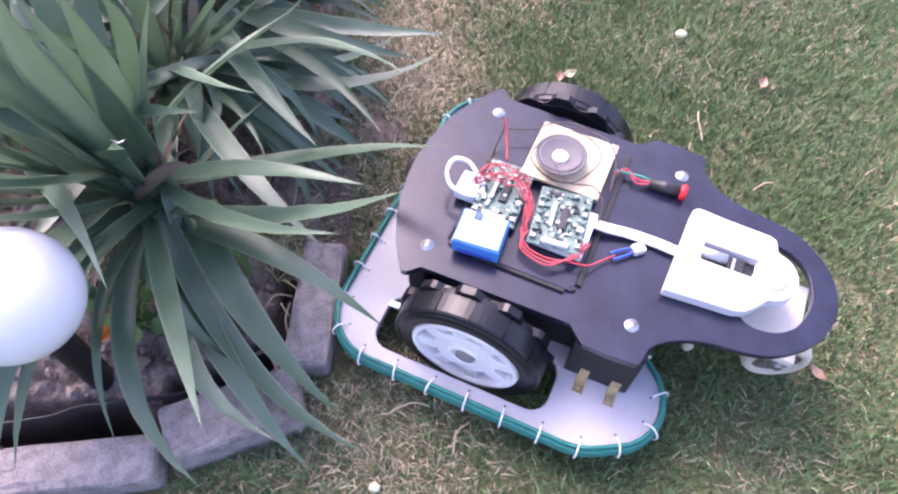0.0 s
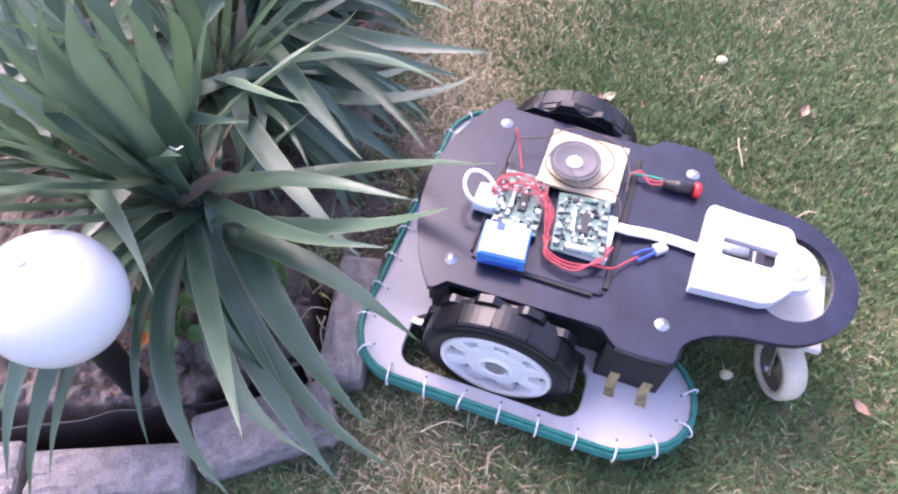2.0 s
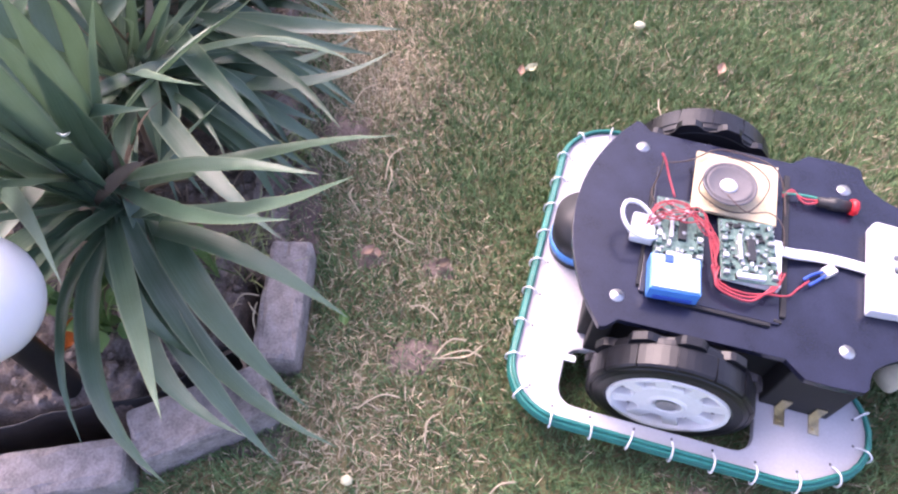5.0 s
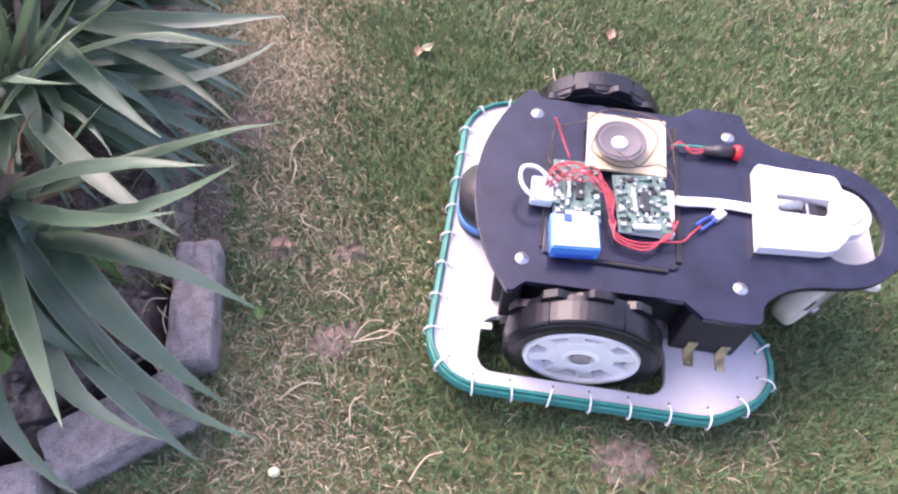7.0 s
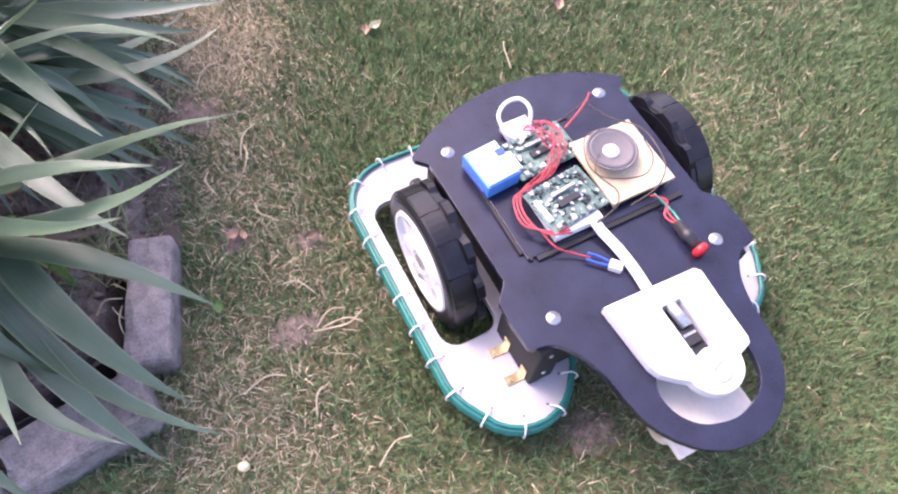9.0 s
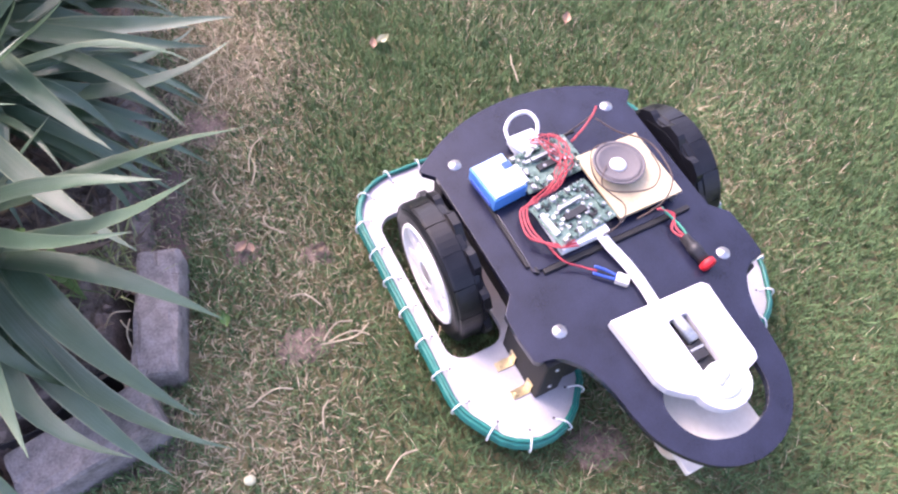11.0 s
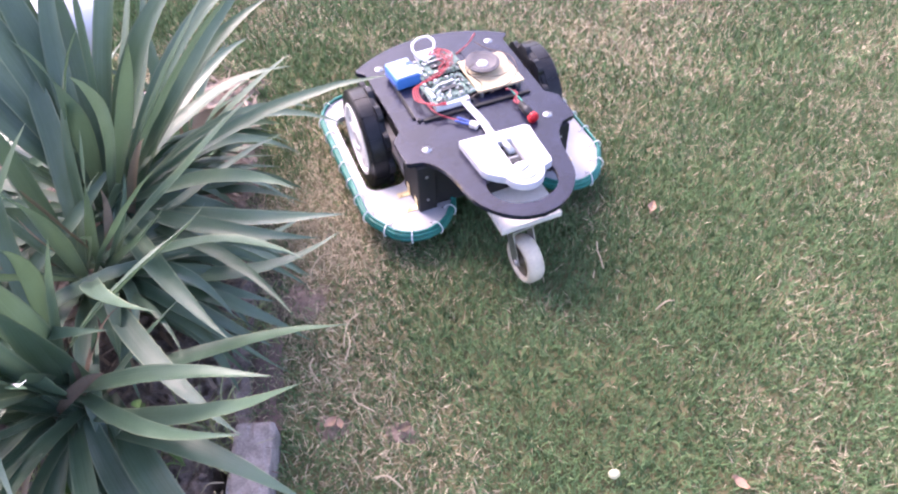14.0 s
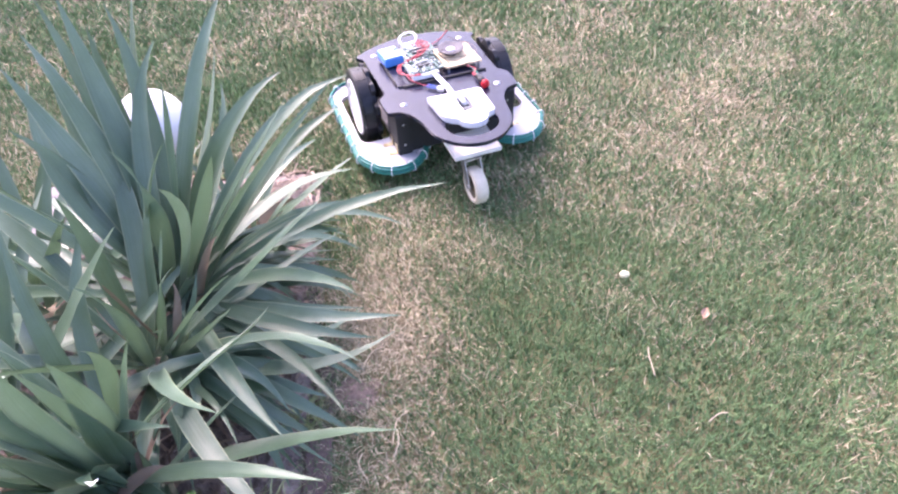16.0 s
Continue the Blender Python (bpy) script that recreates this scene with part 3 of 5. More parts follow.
def hero_leaves():
    """The long leaves that stand out, plant by plant: tip, arch, sideways curve, width."""
    r = random.Random(5)
    front = (
        (0.185, 0.879, 0.346, -0.02, -0.03, 0.044), (0.071, 0.785, 0.379, 0.04, 0.0, 0.036), (0.125, 0.725, 0.45, -0.03, 0.01, 0.038), (0.05, 0.667, 0.448, 0.01, 0.03, 0.026),
        (0.083, 0.69, 0.14, 0.07, 0.0, 0.046), (0.011, 0.582, 0.044, 0.06, 0.03, 0.056), (0.055, 0.528, 0.005, 0.04, 0.06, 0.042), (-0.037, 0.505, 0.032, 0.04, 0.02, 0.046),
        (-0.115, 0.483, 0.313, 0.01, 0.0, 0.036), (-0.18, 0.467, 0.097, 0.02, 0.06, 0.046), (-0.067, 0.52, 0.117, 0.02, 0.07, 0.042), (-0.15, 0.65, 0.1, 0.05, 0.03, 0.036),
        (-0.44, 0.49, 0.1, 0.12, 0.0, 0.04), (-0.485, 0.475, 0.12, 0.12, 0.01, 0.036), (-0.465, 0.455, 0.08, 0.14, -0.01, 0.034), (-0.53, 0.5, 0.12, 0.11, 0.0, 0.036),
        (-0.31, 0.53, 0.09, 0.08, 0.03, 0.03))
    upright = (
        (-0.26, 0.8, 0.673, 0.03, 0.02, 0.055), (-0.212, 0.815, 0.663, -0.01, -0.01, 0.058), (-0.248, 0.803, 0.671, 0.0, 0.0, 0.048), (-0.275, 0.781, 0.688, 0.01, 0.04, 0.048),
        (-0.343, 0.783, 0.637, -0.03, 0.05, 0.051), (-0.362, 0.771, 0.603, -0.03, 0.05, 0.049), (-0.382, 0.753, 0.554, -0.03, 0.03, 0.04), (-0.387, 0.725, 0.536, -0.03, 0.02, 0.030),
        (-0.421, 0.689, 0.448, -0.01, -0.02, 0.03), (-0.409, 0.703, 0.492, 0.01, -0.02, 0.032), (-0.163, 0.906, 0.593, 0.02, 0.0, 0.023), (-0.198, 0.856, 0.631, 0.04, -0.03, 0.032),
        (-0.295, 0.775, 0.692, 0.03, 0.04, 0.03), (-0.169, 0.716, 0.545, 0.03, 0.02, 0.03))
    middle = (
        (0.093, 1.36, 0.123, 0.0, 0.05, 0.03), (0.172, 1.169, 0.245, -0.02, 0.05, 0.044), (-0.208, 0.993, 0.21, 0.05, -0.04, 0.024), (-0.101, 0.93, 0.245, 0.05, -0.02, 0.014),
        (-0.081, 1.076, 0.459, -0.02, -0.02, 0.04), (0.05, 1.25, 0.11, 0.05, 0.0, 0.038), (0.02, 1.12, 0.12, 0.05, 0.02, 0.04), (-0.04, 1.09, 0.16, 0.05, 0.0, 0.036))
    far = (
        (0.19, 1.16, 0.3, 0.02, 0.03, 0.036), (0.208, 1.492, 0.237, 0.06, -0.06, 0.032), (-0.014, 1.593, 0.605, 0.05, -0.03, 0.052), (0.12, 1.602, 0.575, 0.09, -0.02, 0.045),
        (0.093, 1.599, 0.504, 0.06, 0.0, 0.042), (0.105, 1.581, 0.35, 0.03, -0.04, 0.042), (-0.11, 1.668, 0.753, 0.06, 0.0, 0.044), (-0.266, 1.649, 0.797, -0.02, -0.02, 0.052),
        (-0.237, 1.575, 0.703, 0.04, -0.03, 0.04), (-0.328, 1.628, 0.76, 0.03, 0.02, 0.044), (-0.368, 1.604, 0.728, -0.03, 0.0, 0.055), (-0.395, 1.594, 0.797, 0.02, 0.0, 0.055),
        (-0.431, 1.584, 0.805, -0.03, 0.01, 0.05), (-0.495, 1.549, 0.659, 0.01, -0.06, 0.05), (-0.494, 1.514, 0.571, 0.01, -0.01, 0.062), (-0.521, 1.53, 0.691, 0.03, 0.0, 0.05),
        (-0.476, 1.567, 0.738, 0.05, 0.01, 0.048))
    for plant, crown, rows in ((front_yucca, (-0.3, 0.926, 0.17), front), (front_yucca, (-0.3, 0.926, 0.19), upright), (mid_yucca, (-0.306, 1.192, 0.21), middle), (far_yucca, (-0.283, 1.345, 0.22), far)):
        for x, y, z, rise, bend, width in rows:
            c = [crown[0] + r.uniform(-0.03, 0.03), crown[1] + r.uniform(-0.03, 0.03), crown[2] + r.uniform(-0.06, 0.02)]
            leaf(plant, c, (x, y, z), rise, width, r.uniform(-0.6, 0.6), r.uniform(0.15, 0.4), r.uniform(0, 0.6), bend=bend)
    leaf(front_yucca, (-0.269, 0.93, 0.3), (-0.022, 1.091, 0.441), 0.07, 0.028, 0.9, 0.5, 0.0, bend=0.06)
    leaf(front_yucca, (-0.295, 0.93, 0.18), (-0.262, 0.928, 0.31), -0.01, 0.024, 0.9, 0.5, 0.0, bend=0.0)
    # short young leaves and dead ones in the crowns
    for plant, crown, n in ((front_yucca, (-0.3, 0.926, 0.17), 22), (mid_yucca, (-0.306, 1.192, 0.19), 18), (far_yucca, (-0.283, 1.345, 0.2), 18)):
        for k in range(n):
            a, el, d = r.uniform(0, 6.28), radians(r.uniform(5, 80)), r.uniform(0.12, 0.3)
            c = Vector((crown[0] + r.uniform(-0.04, 0.04), crown[1] + r.uniform(-0.04, 0.04), crown[2] + r.uniform(-0.1, 0.02)))
            tip = c + Vector((math.cos(a) * math.cos(el), math.sin(a) * math.cos(el), math.sin(el))) * d
            leaf(plant, c, tip, r.uniform(-0.01, 0.03), r.uniform(0.012, 0.026), r.uniform(-1.2, 1.2), r.uniform(0.3, 0.7), r.uniform(0, 0.8), k % 4 == 3)
    # drooping leaves towards the lawn
    for k in range(52):
        y = 1.0 + 0.76 * (k + r.random()) / 52
        plant, crown = (mid_yucca, (-0.306, 1.2, 0.18)) if y < 1.33 else (far_yucca, (-0.283, 1.36, 0.19))
        tip = (r.uniform(-0.1, 0.1), y + r.uniform(-0.05, 0.05), r.uniform(0.02, 0.13))
        leaf(plant, [q + r.uniform(-0.02, 0.02) for q in crown], tip, r.uniform(0.04, 0.11), r.uniform(0.026, 0.044), r.uniform(-1, 1), r.uniform(0.1, 0.4), r.uniform(0, 1))
    for k in range(40):
        a, d = radians(r.uniform(-75, 200)), r.uniform(0.18, 0.36)
        plant, (px, py) = r.choice(((mid_yucca, (-0.32, 1.19)), (far_yucca, (-0.3, 1.36))))
        leaf(plant, (px + r.uniform(-0.03, 0.03), py + r.uniform(-0.03, 0.03), 0.16), (px + d * math.cos(a), py + d * math.sin(a), r.uniform(0.04, 0.2)), r.uniform(0.04, 0.09),
             r.uniform(0.028, 0.044), r.uniform(-1.1, 1.1), r.uniform(0.1, 0.35), r.uniform(0, 0.9))


hero_leaves()


bm = leaf_bmesh(Vector((-0.175, 0.722, 0.545)) - front_yucca.location, Vector((-0.162, 0.7, 0.572)) - front_yucca.location, 0.002, 0.014, 0.6, 0.4)
part("leaf_tip", bm, [M["tie"], M["tie"]], front_yucca, "curled white dry leaf tip", True)


# ---- small litter on the lawn and in the bed ----
def litter_leaf(name, x, y, size, material, label, seed, z=-0.004, turn=0):
    """A curled fallen leaf."""
    bm = bmesh.new()
    bmesh.ops.create_grid(bm, x_segments=6, y_segments=4, size=0.5)
    for v in bm.verts:
        u, w = v.co.x * 2, v.co.y * 2
        k = max(0.12, 1 - abs(u) ** 1.7)
        v.co = Vector((u * size / 2, w * size * 0.3 * k, size * (0.22 * w * w + 0.12 * u * u + 0.1 * noise.noise((u * 2 + seed, w * 2, seed)))))
    ob = obj(name, bm, material, True)
    ob.matrix_basis = pose(x, y, z, 8, -6, turn)
    return tagged(ob, label, "fallen leaf")


swept = [litter_leaf("fallen_leaf", 0.474, 1.368, 0.034, M["bud"], "curled pale yellow fallen leaf on the grass", 1, turn=20)]
swept.append(litter_leaf("fallen_leaf", 0.45, 1.36, 0.03, M["pinkleaf"], "small brown fallen leaf on the grass", 2, turn=80))
litter_leaf("fallen_leaf", 0.904, 1.338, 0.035, M["pinkleaf"], "small pinkish brown fallen leaf on the grass", 3, turn=60)
litter_leaf("fallen_leaf", 0.823, 0.656, 0.034, M["pinkleaf"], "pinkish dry fallen leaf on the grass", 4, turn=130)
litter_leaf("fallen_leaf", 0.103, 0.903, 0.03, M["pinkleaf"], "reddish dry fallen leaf on straw", 5, turn=30)
litter_leaf("fallen_leaf", 0.12, 0.897, 0.022, M["pinkleaf"], "reddish dry fallen leaf on straw", 6, turn=100)
litter_leaf("fallen_leaf", 0.058, 0.762, 0.03, M["weed"], "yellow-green fallen leaf on the grass", 7, turn=100)
litter_leaf("fallen_leaf", 0.243, 0.867, 0.028, M["dry"], "brown fallen leaf on the grass", 8, turn=10)
litter_leaf("fallen_leaf", -0.15, 1.72, 0.14, M["dry"], "large curled tan dead leaf under the yucca", 11, z=0.09, turn=35)
litter_leaf("fallen_leaf", -0.2, 1.66, 0.1, M["dry"], "large curled tan dead leaf under the yucca", 12, z=0.1, turn=100)
litter_leaf("orange_leaf", -0.38, 0.735, 0.07, M["orange"], "bright orange withered leaf on the bed soil", 9, z=0.05, turn=70)


def pale_bud(x, y, r):
    bm = bmesh.new()
    bmesh.ops.create_icosphere(bm, subdivisions=2, radius=r)
    for v in bm.verts:
        v.co = Vector((v.co.x * 1.25, v.co.y, v.co.z * 0.8)) * (1 + 0.16 * noise.noise(v.co * 160 + Vector((x, y, 0))))
    ob = obj("fallen_bud", bm, M["bud"], True)
    ob.location = (x, y, 0.002)
    tagged(ob, "pale yellowish fallen bud on the grass", "bud", "fallen buds on the lawn")


for x, y, r in ((0.75, 1.493, 0.011), (0.607, 0.709, 0.009), (0.067, 0.478, 0.008)):
    pale_bud(x, y, r)


def straw(x, y, length, turn, bend, r=0.0016):
    bm = bmesh.new()
    tube(bm, smooth_loop([(-length / 2, 0, 0.001), (-length / 6, bend * 0.7, 0.006), (length / 6, bend, 0.005), (length / 2, 0, 0.001)], 4, False), r, 5)
    ob = obj("straw_stalk", bm, M["straw"], True)
    ob.matrix_basis = pose(x, y, 0.004, 0, 0, turn)
    tagged(ob, "thin dry straw stalk lying on the lawn", "straw", "straw stalks on the lawn")


for x, y, length, turn, bend in ((0.158, 1.105, 0.09, 65, 0.012), (0.145, 1.06, 0.06, 80, -0.006), (0.255, 0.682, 0.09, 12, -0.014), (0.262, 0.672, 0.07, -4, 0.01), (0.245, 0.69, 0.06, 24, 0.012),
                                 (0.413, 0.632, 0.11, 66, 0.004), (0.735, 1.21, 0.08, 84, 0.004), (0.3, 0.44, 0.07, 30, 0.01), (0.1, 1.3, 0.08, 50, 0.01), (0.17, 0.93, 0.06, 130, 0.01),
                                 (0.2, 0.76, 0.06, 150, -0.01), (0.12, 0.6, 0.07, 10, 0.01), (0.83, 1.05, 0.05, 20, 0.004), (0.2, 0.55, 0.05, 70, 0.006), (0.08, 1.02, 0.06, 100, 0.01)):
    straw(x, y, length, turn, bend)


for length, turn, bend, x, y in ((0.07, 95, 0.006, -0.085, 0.75), (0.05, 20, 0.008, -0.11, 0.79), (0.04, 130, 0.004, -0.09, 0.77)):
    bm = bmesh.new()
    tube(bm, smooth_loop([(-length / 2, 0, 0.0), (0, bend, 0.02), (length / 2, 0, 0.012)], 4, False), 0.0014, 5)
    ob = obj("straw_stalk", bm, M["straw"], True)
    ob.matrix_basis = pose(x, y, 0.022, 0, 0, turn)
    tagged(ob, "dry bent stalk in the hollow beside the concrete block", "straw", "dry stalks in the flower bed")


def weed(x, y, n, size, seed, label):
    r = random.Random(seed)
    plant = empty("weed")
    plant.location = (x, y, 0.0)
    for k in range(n):
        a, h, d = r.uniform(0, 6.28), r.uniform(0.04, 0.17), r.uniform(0.01, 0.06)
        p = Vector((d * math.cos(a), d * math.sin(a), h))
        bm = bmesh.new()
        tube(bm, smooth_loop([(0, 0, 0), (p.x * 0.4, p.y * 0.4, h * 0.6), tuple(p)], 3, False), 0.0013, 5)
        part("stalk", bm, M["weed"], plant)
        bm = bmesh.new()
        bmesh.ops.create_grid(bm, x_segments=5, y_segments=4, size=0.5)
        s = size * r.uniform(0.6, 1.2)
        for v in bm.verts:
            u, w = v.co.x * 2, v.co.y * 2
            v.co = Vector((u * s / 2, w * s * 0.42 * max(0.1, 1 - abs(u + 0.15) ** 1.8), s * (0.12 * abs(w) - 0.1 * u * u)))
        bmesh.ops.transform(bm, matrix=Matrix.Translation(p) @ pose(0, 0, 0, r.uniform(-30, 30), r.uniform(-30, 30), math.degrees(a)), verts=bm.verts)
        part("leaf", bm, M["weed"], plant, "", True)
    tagged(plant, label, "weed")


weed(-0.345, 0.755, 26, 0.036, 1, "small bright green weed growing beside the globe lamp")
weed(-0.17, 0.86, 10, 0.032, 2, "small green weed at the foot of the yucca")
weed(-0.12, 1.36, 8, 0.035, 3, "small green weed between yucca leaves")


# ---- robot mower; x to its caster, y to its right when seen from behind, origin on the ground under the axle ----
mower = tagged(empty("robot_mower"), "home-built black and white robot mower with bare electronics on top", "robot mower")
TOP = 0.2045


def mirrored(half):
    """A closed outline from its half with y above 0, front to back."""
    return list(half) + [(x, -y) for x, y in reversed(half) if y > 1e-6]


def rounded(x0, x1, y0, y1, radii, n=8):
    out = []
    for cx, cy, a0, r in ((x1, y1, 0, radii[0]), (x0, y1, 90, radii[1]), (x0, y0, 180, radii[2]), (x1, y0, 270, radii[3])):
        px, py = cx + (-r if cx == x1 else r), cy + (-r if cy == y1 else r)
        out += [(px + r * math.cos(radians(a0 + 90 * k / n)), py + r * math.sin(radians(a0 + 90 * k / n))) for k in range(n + 1)]
    return out


def build_top_plate():
    arc = [(-0.203, 0.0), (-0.2, 0.04), (-0.193, 0.08), (-0.178, 0.125), (-0.158, 0.167), (-0.131, 0.207)]
    notch = [(0.133, 0.185), (0.16, 0.209), (0.2, 0.21), (0.24, 0.207), (0.246, 0.2)]
    back = [(0.247, 0.192), (0.252, 0.173), (0.268, 0.156), (0.295, 0.14), (0.33, 0.13),
            (0.372, 0.124), (0.41, 0.115), (0.443, 0.095), (0.47, 0.068), (0.487, 0.035), (0.493, 0.0)]
    half = [tuple(p) for p in smooth_loop(arc, 3, False)] + [(-0.122, 0.206), (-0.105, 0.189)] + notch + [tuple(p) for p in smooth_loop(back, 3, False)]
    half[0] = (-0.203, 0.0)
    outline = [half[0]] + [p for p in half[1:-1]] + [half[-1]] + [(x, -y) for x, y in reversed(half[1:-1])]
    hole_half = [(0.352, 0.0), (0.356, 0.06), (0.375, 0.077), (0.4, 0.077), (0.425, 0.066), (0.445, 0.042), (0.455, 0.0)]
    hole = [tuple(p) for p in smooth_loop([hole_half[0]] + hole_half[1:-1] + [hole_half[-1]] + [(x, -y) for x, y in reversed(hole_half[1:-1])], 3)]
    ob = part("top_plate", prism(outline, TOP - 0.012, TOP, [hole]), M["plate"], mower, "glossy black painted top plate")
    b = ob.modifiers.new("bevel", "BEVEL")
    b.width, b.segments, b.limit_method = 0.0015, 2, "ANGLE"


def base_outline(grow=0.0):
    """Rounded front, two rear lobes with a recess between them."""
    g = grow
    half = [(0.205, 0.0), (0.205 + g, 0.075 - g), (0.222 + g, 0.098 - g), (0.258 + g, 0.112 - g)]
    half += [(0.225 + (0.09 + g) * math.cos(radians(a)) ** 1.0, 0.2 + (0.088 + g) * math.sin(radians(a))) for a in range(-56, 50, 13)]
    half += [(0.19 + (0.1 + g) * math.cos(radians(a)), 0.205 + (0.1 + g) * math.sin(radians(a))) for a in range(58, 92, 8)]
    half += [(x, 0.305 + g) for x in (0.13, 0.06, 0.0, -0.06, -0.11)]
    half += [(-0.15 + (0.09 + g) * math.cos(radians(a)), 0.215 + (0.09 + g) * math.sin(radians(a))) for a in range(90, 181, 11)]
    half += [(-0.24 - g, y) for y in (0.17, 0.12, 0.06, 0.0)]
    return half + [(x, -y) for x, y in reversed(half[1:-1])]


def build_base():
    cut = [rounded(-0.16, 0.145, s * 0.228 - 0.05, s * 0.228 + 0.05, [0.03] * 4, 5) for s in (-1, 1)]
    ob = part("base_plate", prism(base_outline(), 0.04, 0.055, cut), M["white"], mower, "white base plate with wheel cut-outs")
    b = ob.modifiers.new("bevel", "BEVEL")
    b.width, b.segments, b.limit_method = 0.002, 2, "ANGLE"
    for grow, z, r in ((0.0045, 0.053, 0.0052), (0.005, 0.042, 0.0055), (0.001, 0.061, 0.0035)):
        bm = bmesh.new()
        pts = smooth_loop([(x, y, z) for x, y in base_outline(grow)][::1], 1)
        tube(bm, pts, r, 8, True)
        part("bumper_hose", bm, M["rope"], mower, "green rubber bumper hose", True)
    loop = [Vector((x, y, 0)) for x, y in base_outline(0.0)]
    loop.append(loop[0])
    total = sum((b - a).length for a, b in zip(loop, loop[1:]))
    count, k, run = 36, 0, 0.0
    tie = bpy.data.meshes.new("cable_tie")
    bm = bmesh.new()
    ring = [(-0.012, 0, 0.056), (-0.006, 0, 0.064), (0.003, 0, 0.067), (0.011, 0, 0.06), (0.0145, 0, 0.05), (0.013, 0, 0.039), (0.006, 0, 0.034), (-0.012, 0, 0.0375)]
    tube(bm, smooth_loop(ring, 3), 0.0016, 5, True)
    bm.to_mesh(tie)
    bm.free()
    tie.materials.append(M["tie"])
    # no hole is cut: a black disc paints the dark inside of each
    hole = bpy.data.meshes.new("tie_hole")
    bm = bmesh.new()
    cyl(bm, 0.0019, 0.0019, 0.0545, 0.0553, Matrix.Translation((-0.017, 0, 0)), 10)
    bm.to_mesh(hole)
    bm.free()
    hole.materials.append(M["chip"])
    rr = random.Random(4)
    for a, b in zip(loop, loop[1:]):
        seg = (b - a).length
        while k < count and run + seg >= (k + 0.5) * total / count:
            p = a + (b - a) * (((k + 0.5) * total / count - run) / max(seg, 1e-6))
            d = (b - a).normalized()
            ob = new("cable_tie", tie)
            ob.parent = mower
            ob.matrix_basis = Matrix.Translation(p) @ pose(0, 0, 0, 0, 0, math.degrees(math.atan2(d.y, d.x)) - 90 + rr.uniform(-14, 14))
            dot = new("tie_hole", hole)
            dot.parent, dot.matrix_basis = mower, ob.matrix_basis
            k += 1
        run += seg


def build_chassis():
    bm = bmesh.new()
    box(bm, -0.15, 0.245, -0.152, 0.152, 0.055, TOP - 0.0125, bevel=0.004)
    part("housing", bm, M["plate_edge"], mower, "matt black motor housing")
    for s in (-1, 1):
        bm = bmesh.new()
        box(bm, 0.15, 0.255, s * 0.168 - 0.022, s * 0.168 + 0.022, 0.0552, TOP - 0.0125, bevel=0.003)
        part("side_block", bm, M["plate_edge"], mower, "black side block behind the wheel")
        for x in (0.183, 0.235):
            bm = bmesh.new()
            yb = s * 0.1905
            box(bm, x - 0.008, x + 0.008, min(yb, yb + s * 0.002), max(yb, yb + s * 0.002), 0.055, 0.088, bevel=0.0005)
            box(bm, x - 0.008, x + 0.008, min(yb, yb + s * 0.03), max(yb, yb + s * 0.03), 0.0552, 0.0575, bevel=0.0005)
            cyl(bm, 0.004, 0.0035, 0.0575, 0.06, Matrix.Translation((x, yb + s * 0.02, 0)), 10)
            part("bracket", bm, M["brass"], mower, "brass angle bracket")
        bm = bmesh.new()
        for z in (0.09, 0.16):
            cyl(bm, 0.004, 0.003, 0.0, 0.002, Matrix.Translation((0.255, s * 0.168, z)) @ pose(0, 0, 0, 0, 90, 0), 12)
        part("screw", bm, M["steel"], mower)
        bm = bmesh.new()
        box(bm, -0.135, -0.105, s * 0.165 - 0.012, s * 0.165 + 0.012, 0.0552, TOP - 0.0125, bevel=0.003)
        part("front_post", bm, M["plate_edge"], mower)
        bm = bmesh.new()
        box(bm, -0.162, -0.142, s * 0.2 - 0.006, s * 0.2 + 0.006, 0.0553, 0.0585, bevel=0.001)
        part("strap", bm, M["tie"], mower, "white plastic strap")
    bm = bmesh.new()
    cyl(bm, 0.052, 0.052, 0.056, 0.15, Matrix.Translation((-0.178, 0.02, 0)), 32)
    part("cutter_motor", bm, M["blackplastic"], mower, "round black motor under the front edge", True)
    bm = bmesh.new()
    lathe(bm, [(0.054, 0.0), (0.054, 0.018), (0.05, 0.018), (0.05, 0.0), (0.054, 0.0)], 32, Matrix.Translation((-0.178, 0.02, 0.07)))
    part("motor_band", bm, M["blue"], mower, "blue band round the motor", True)


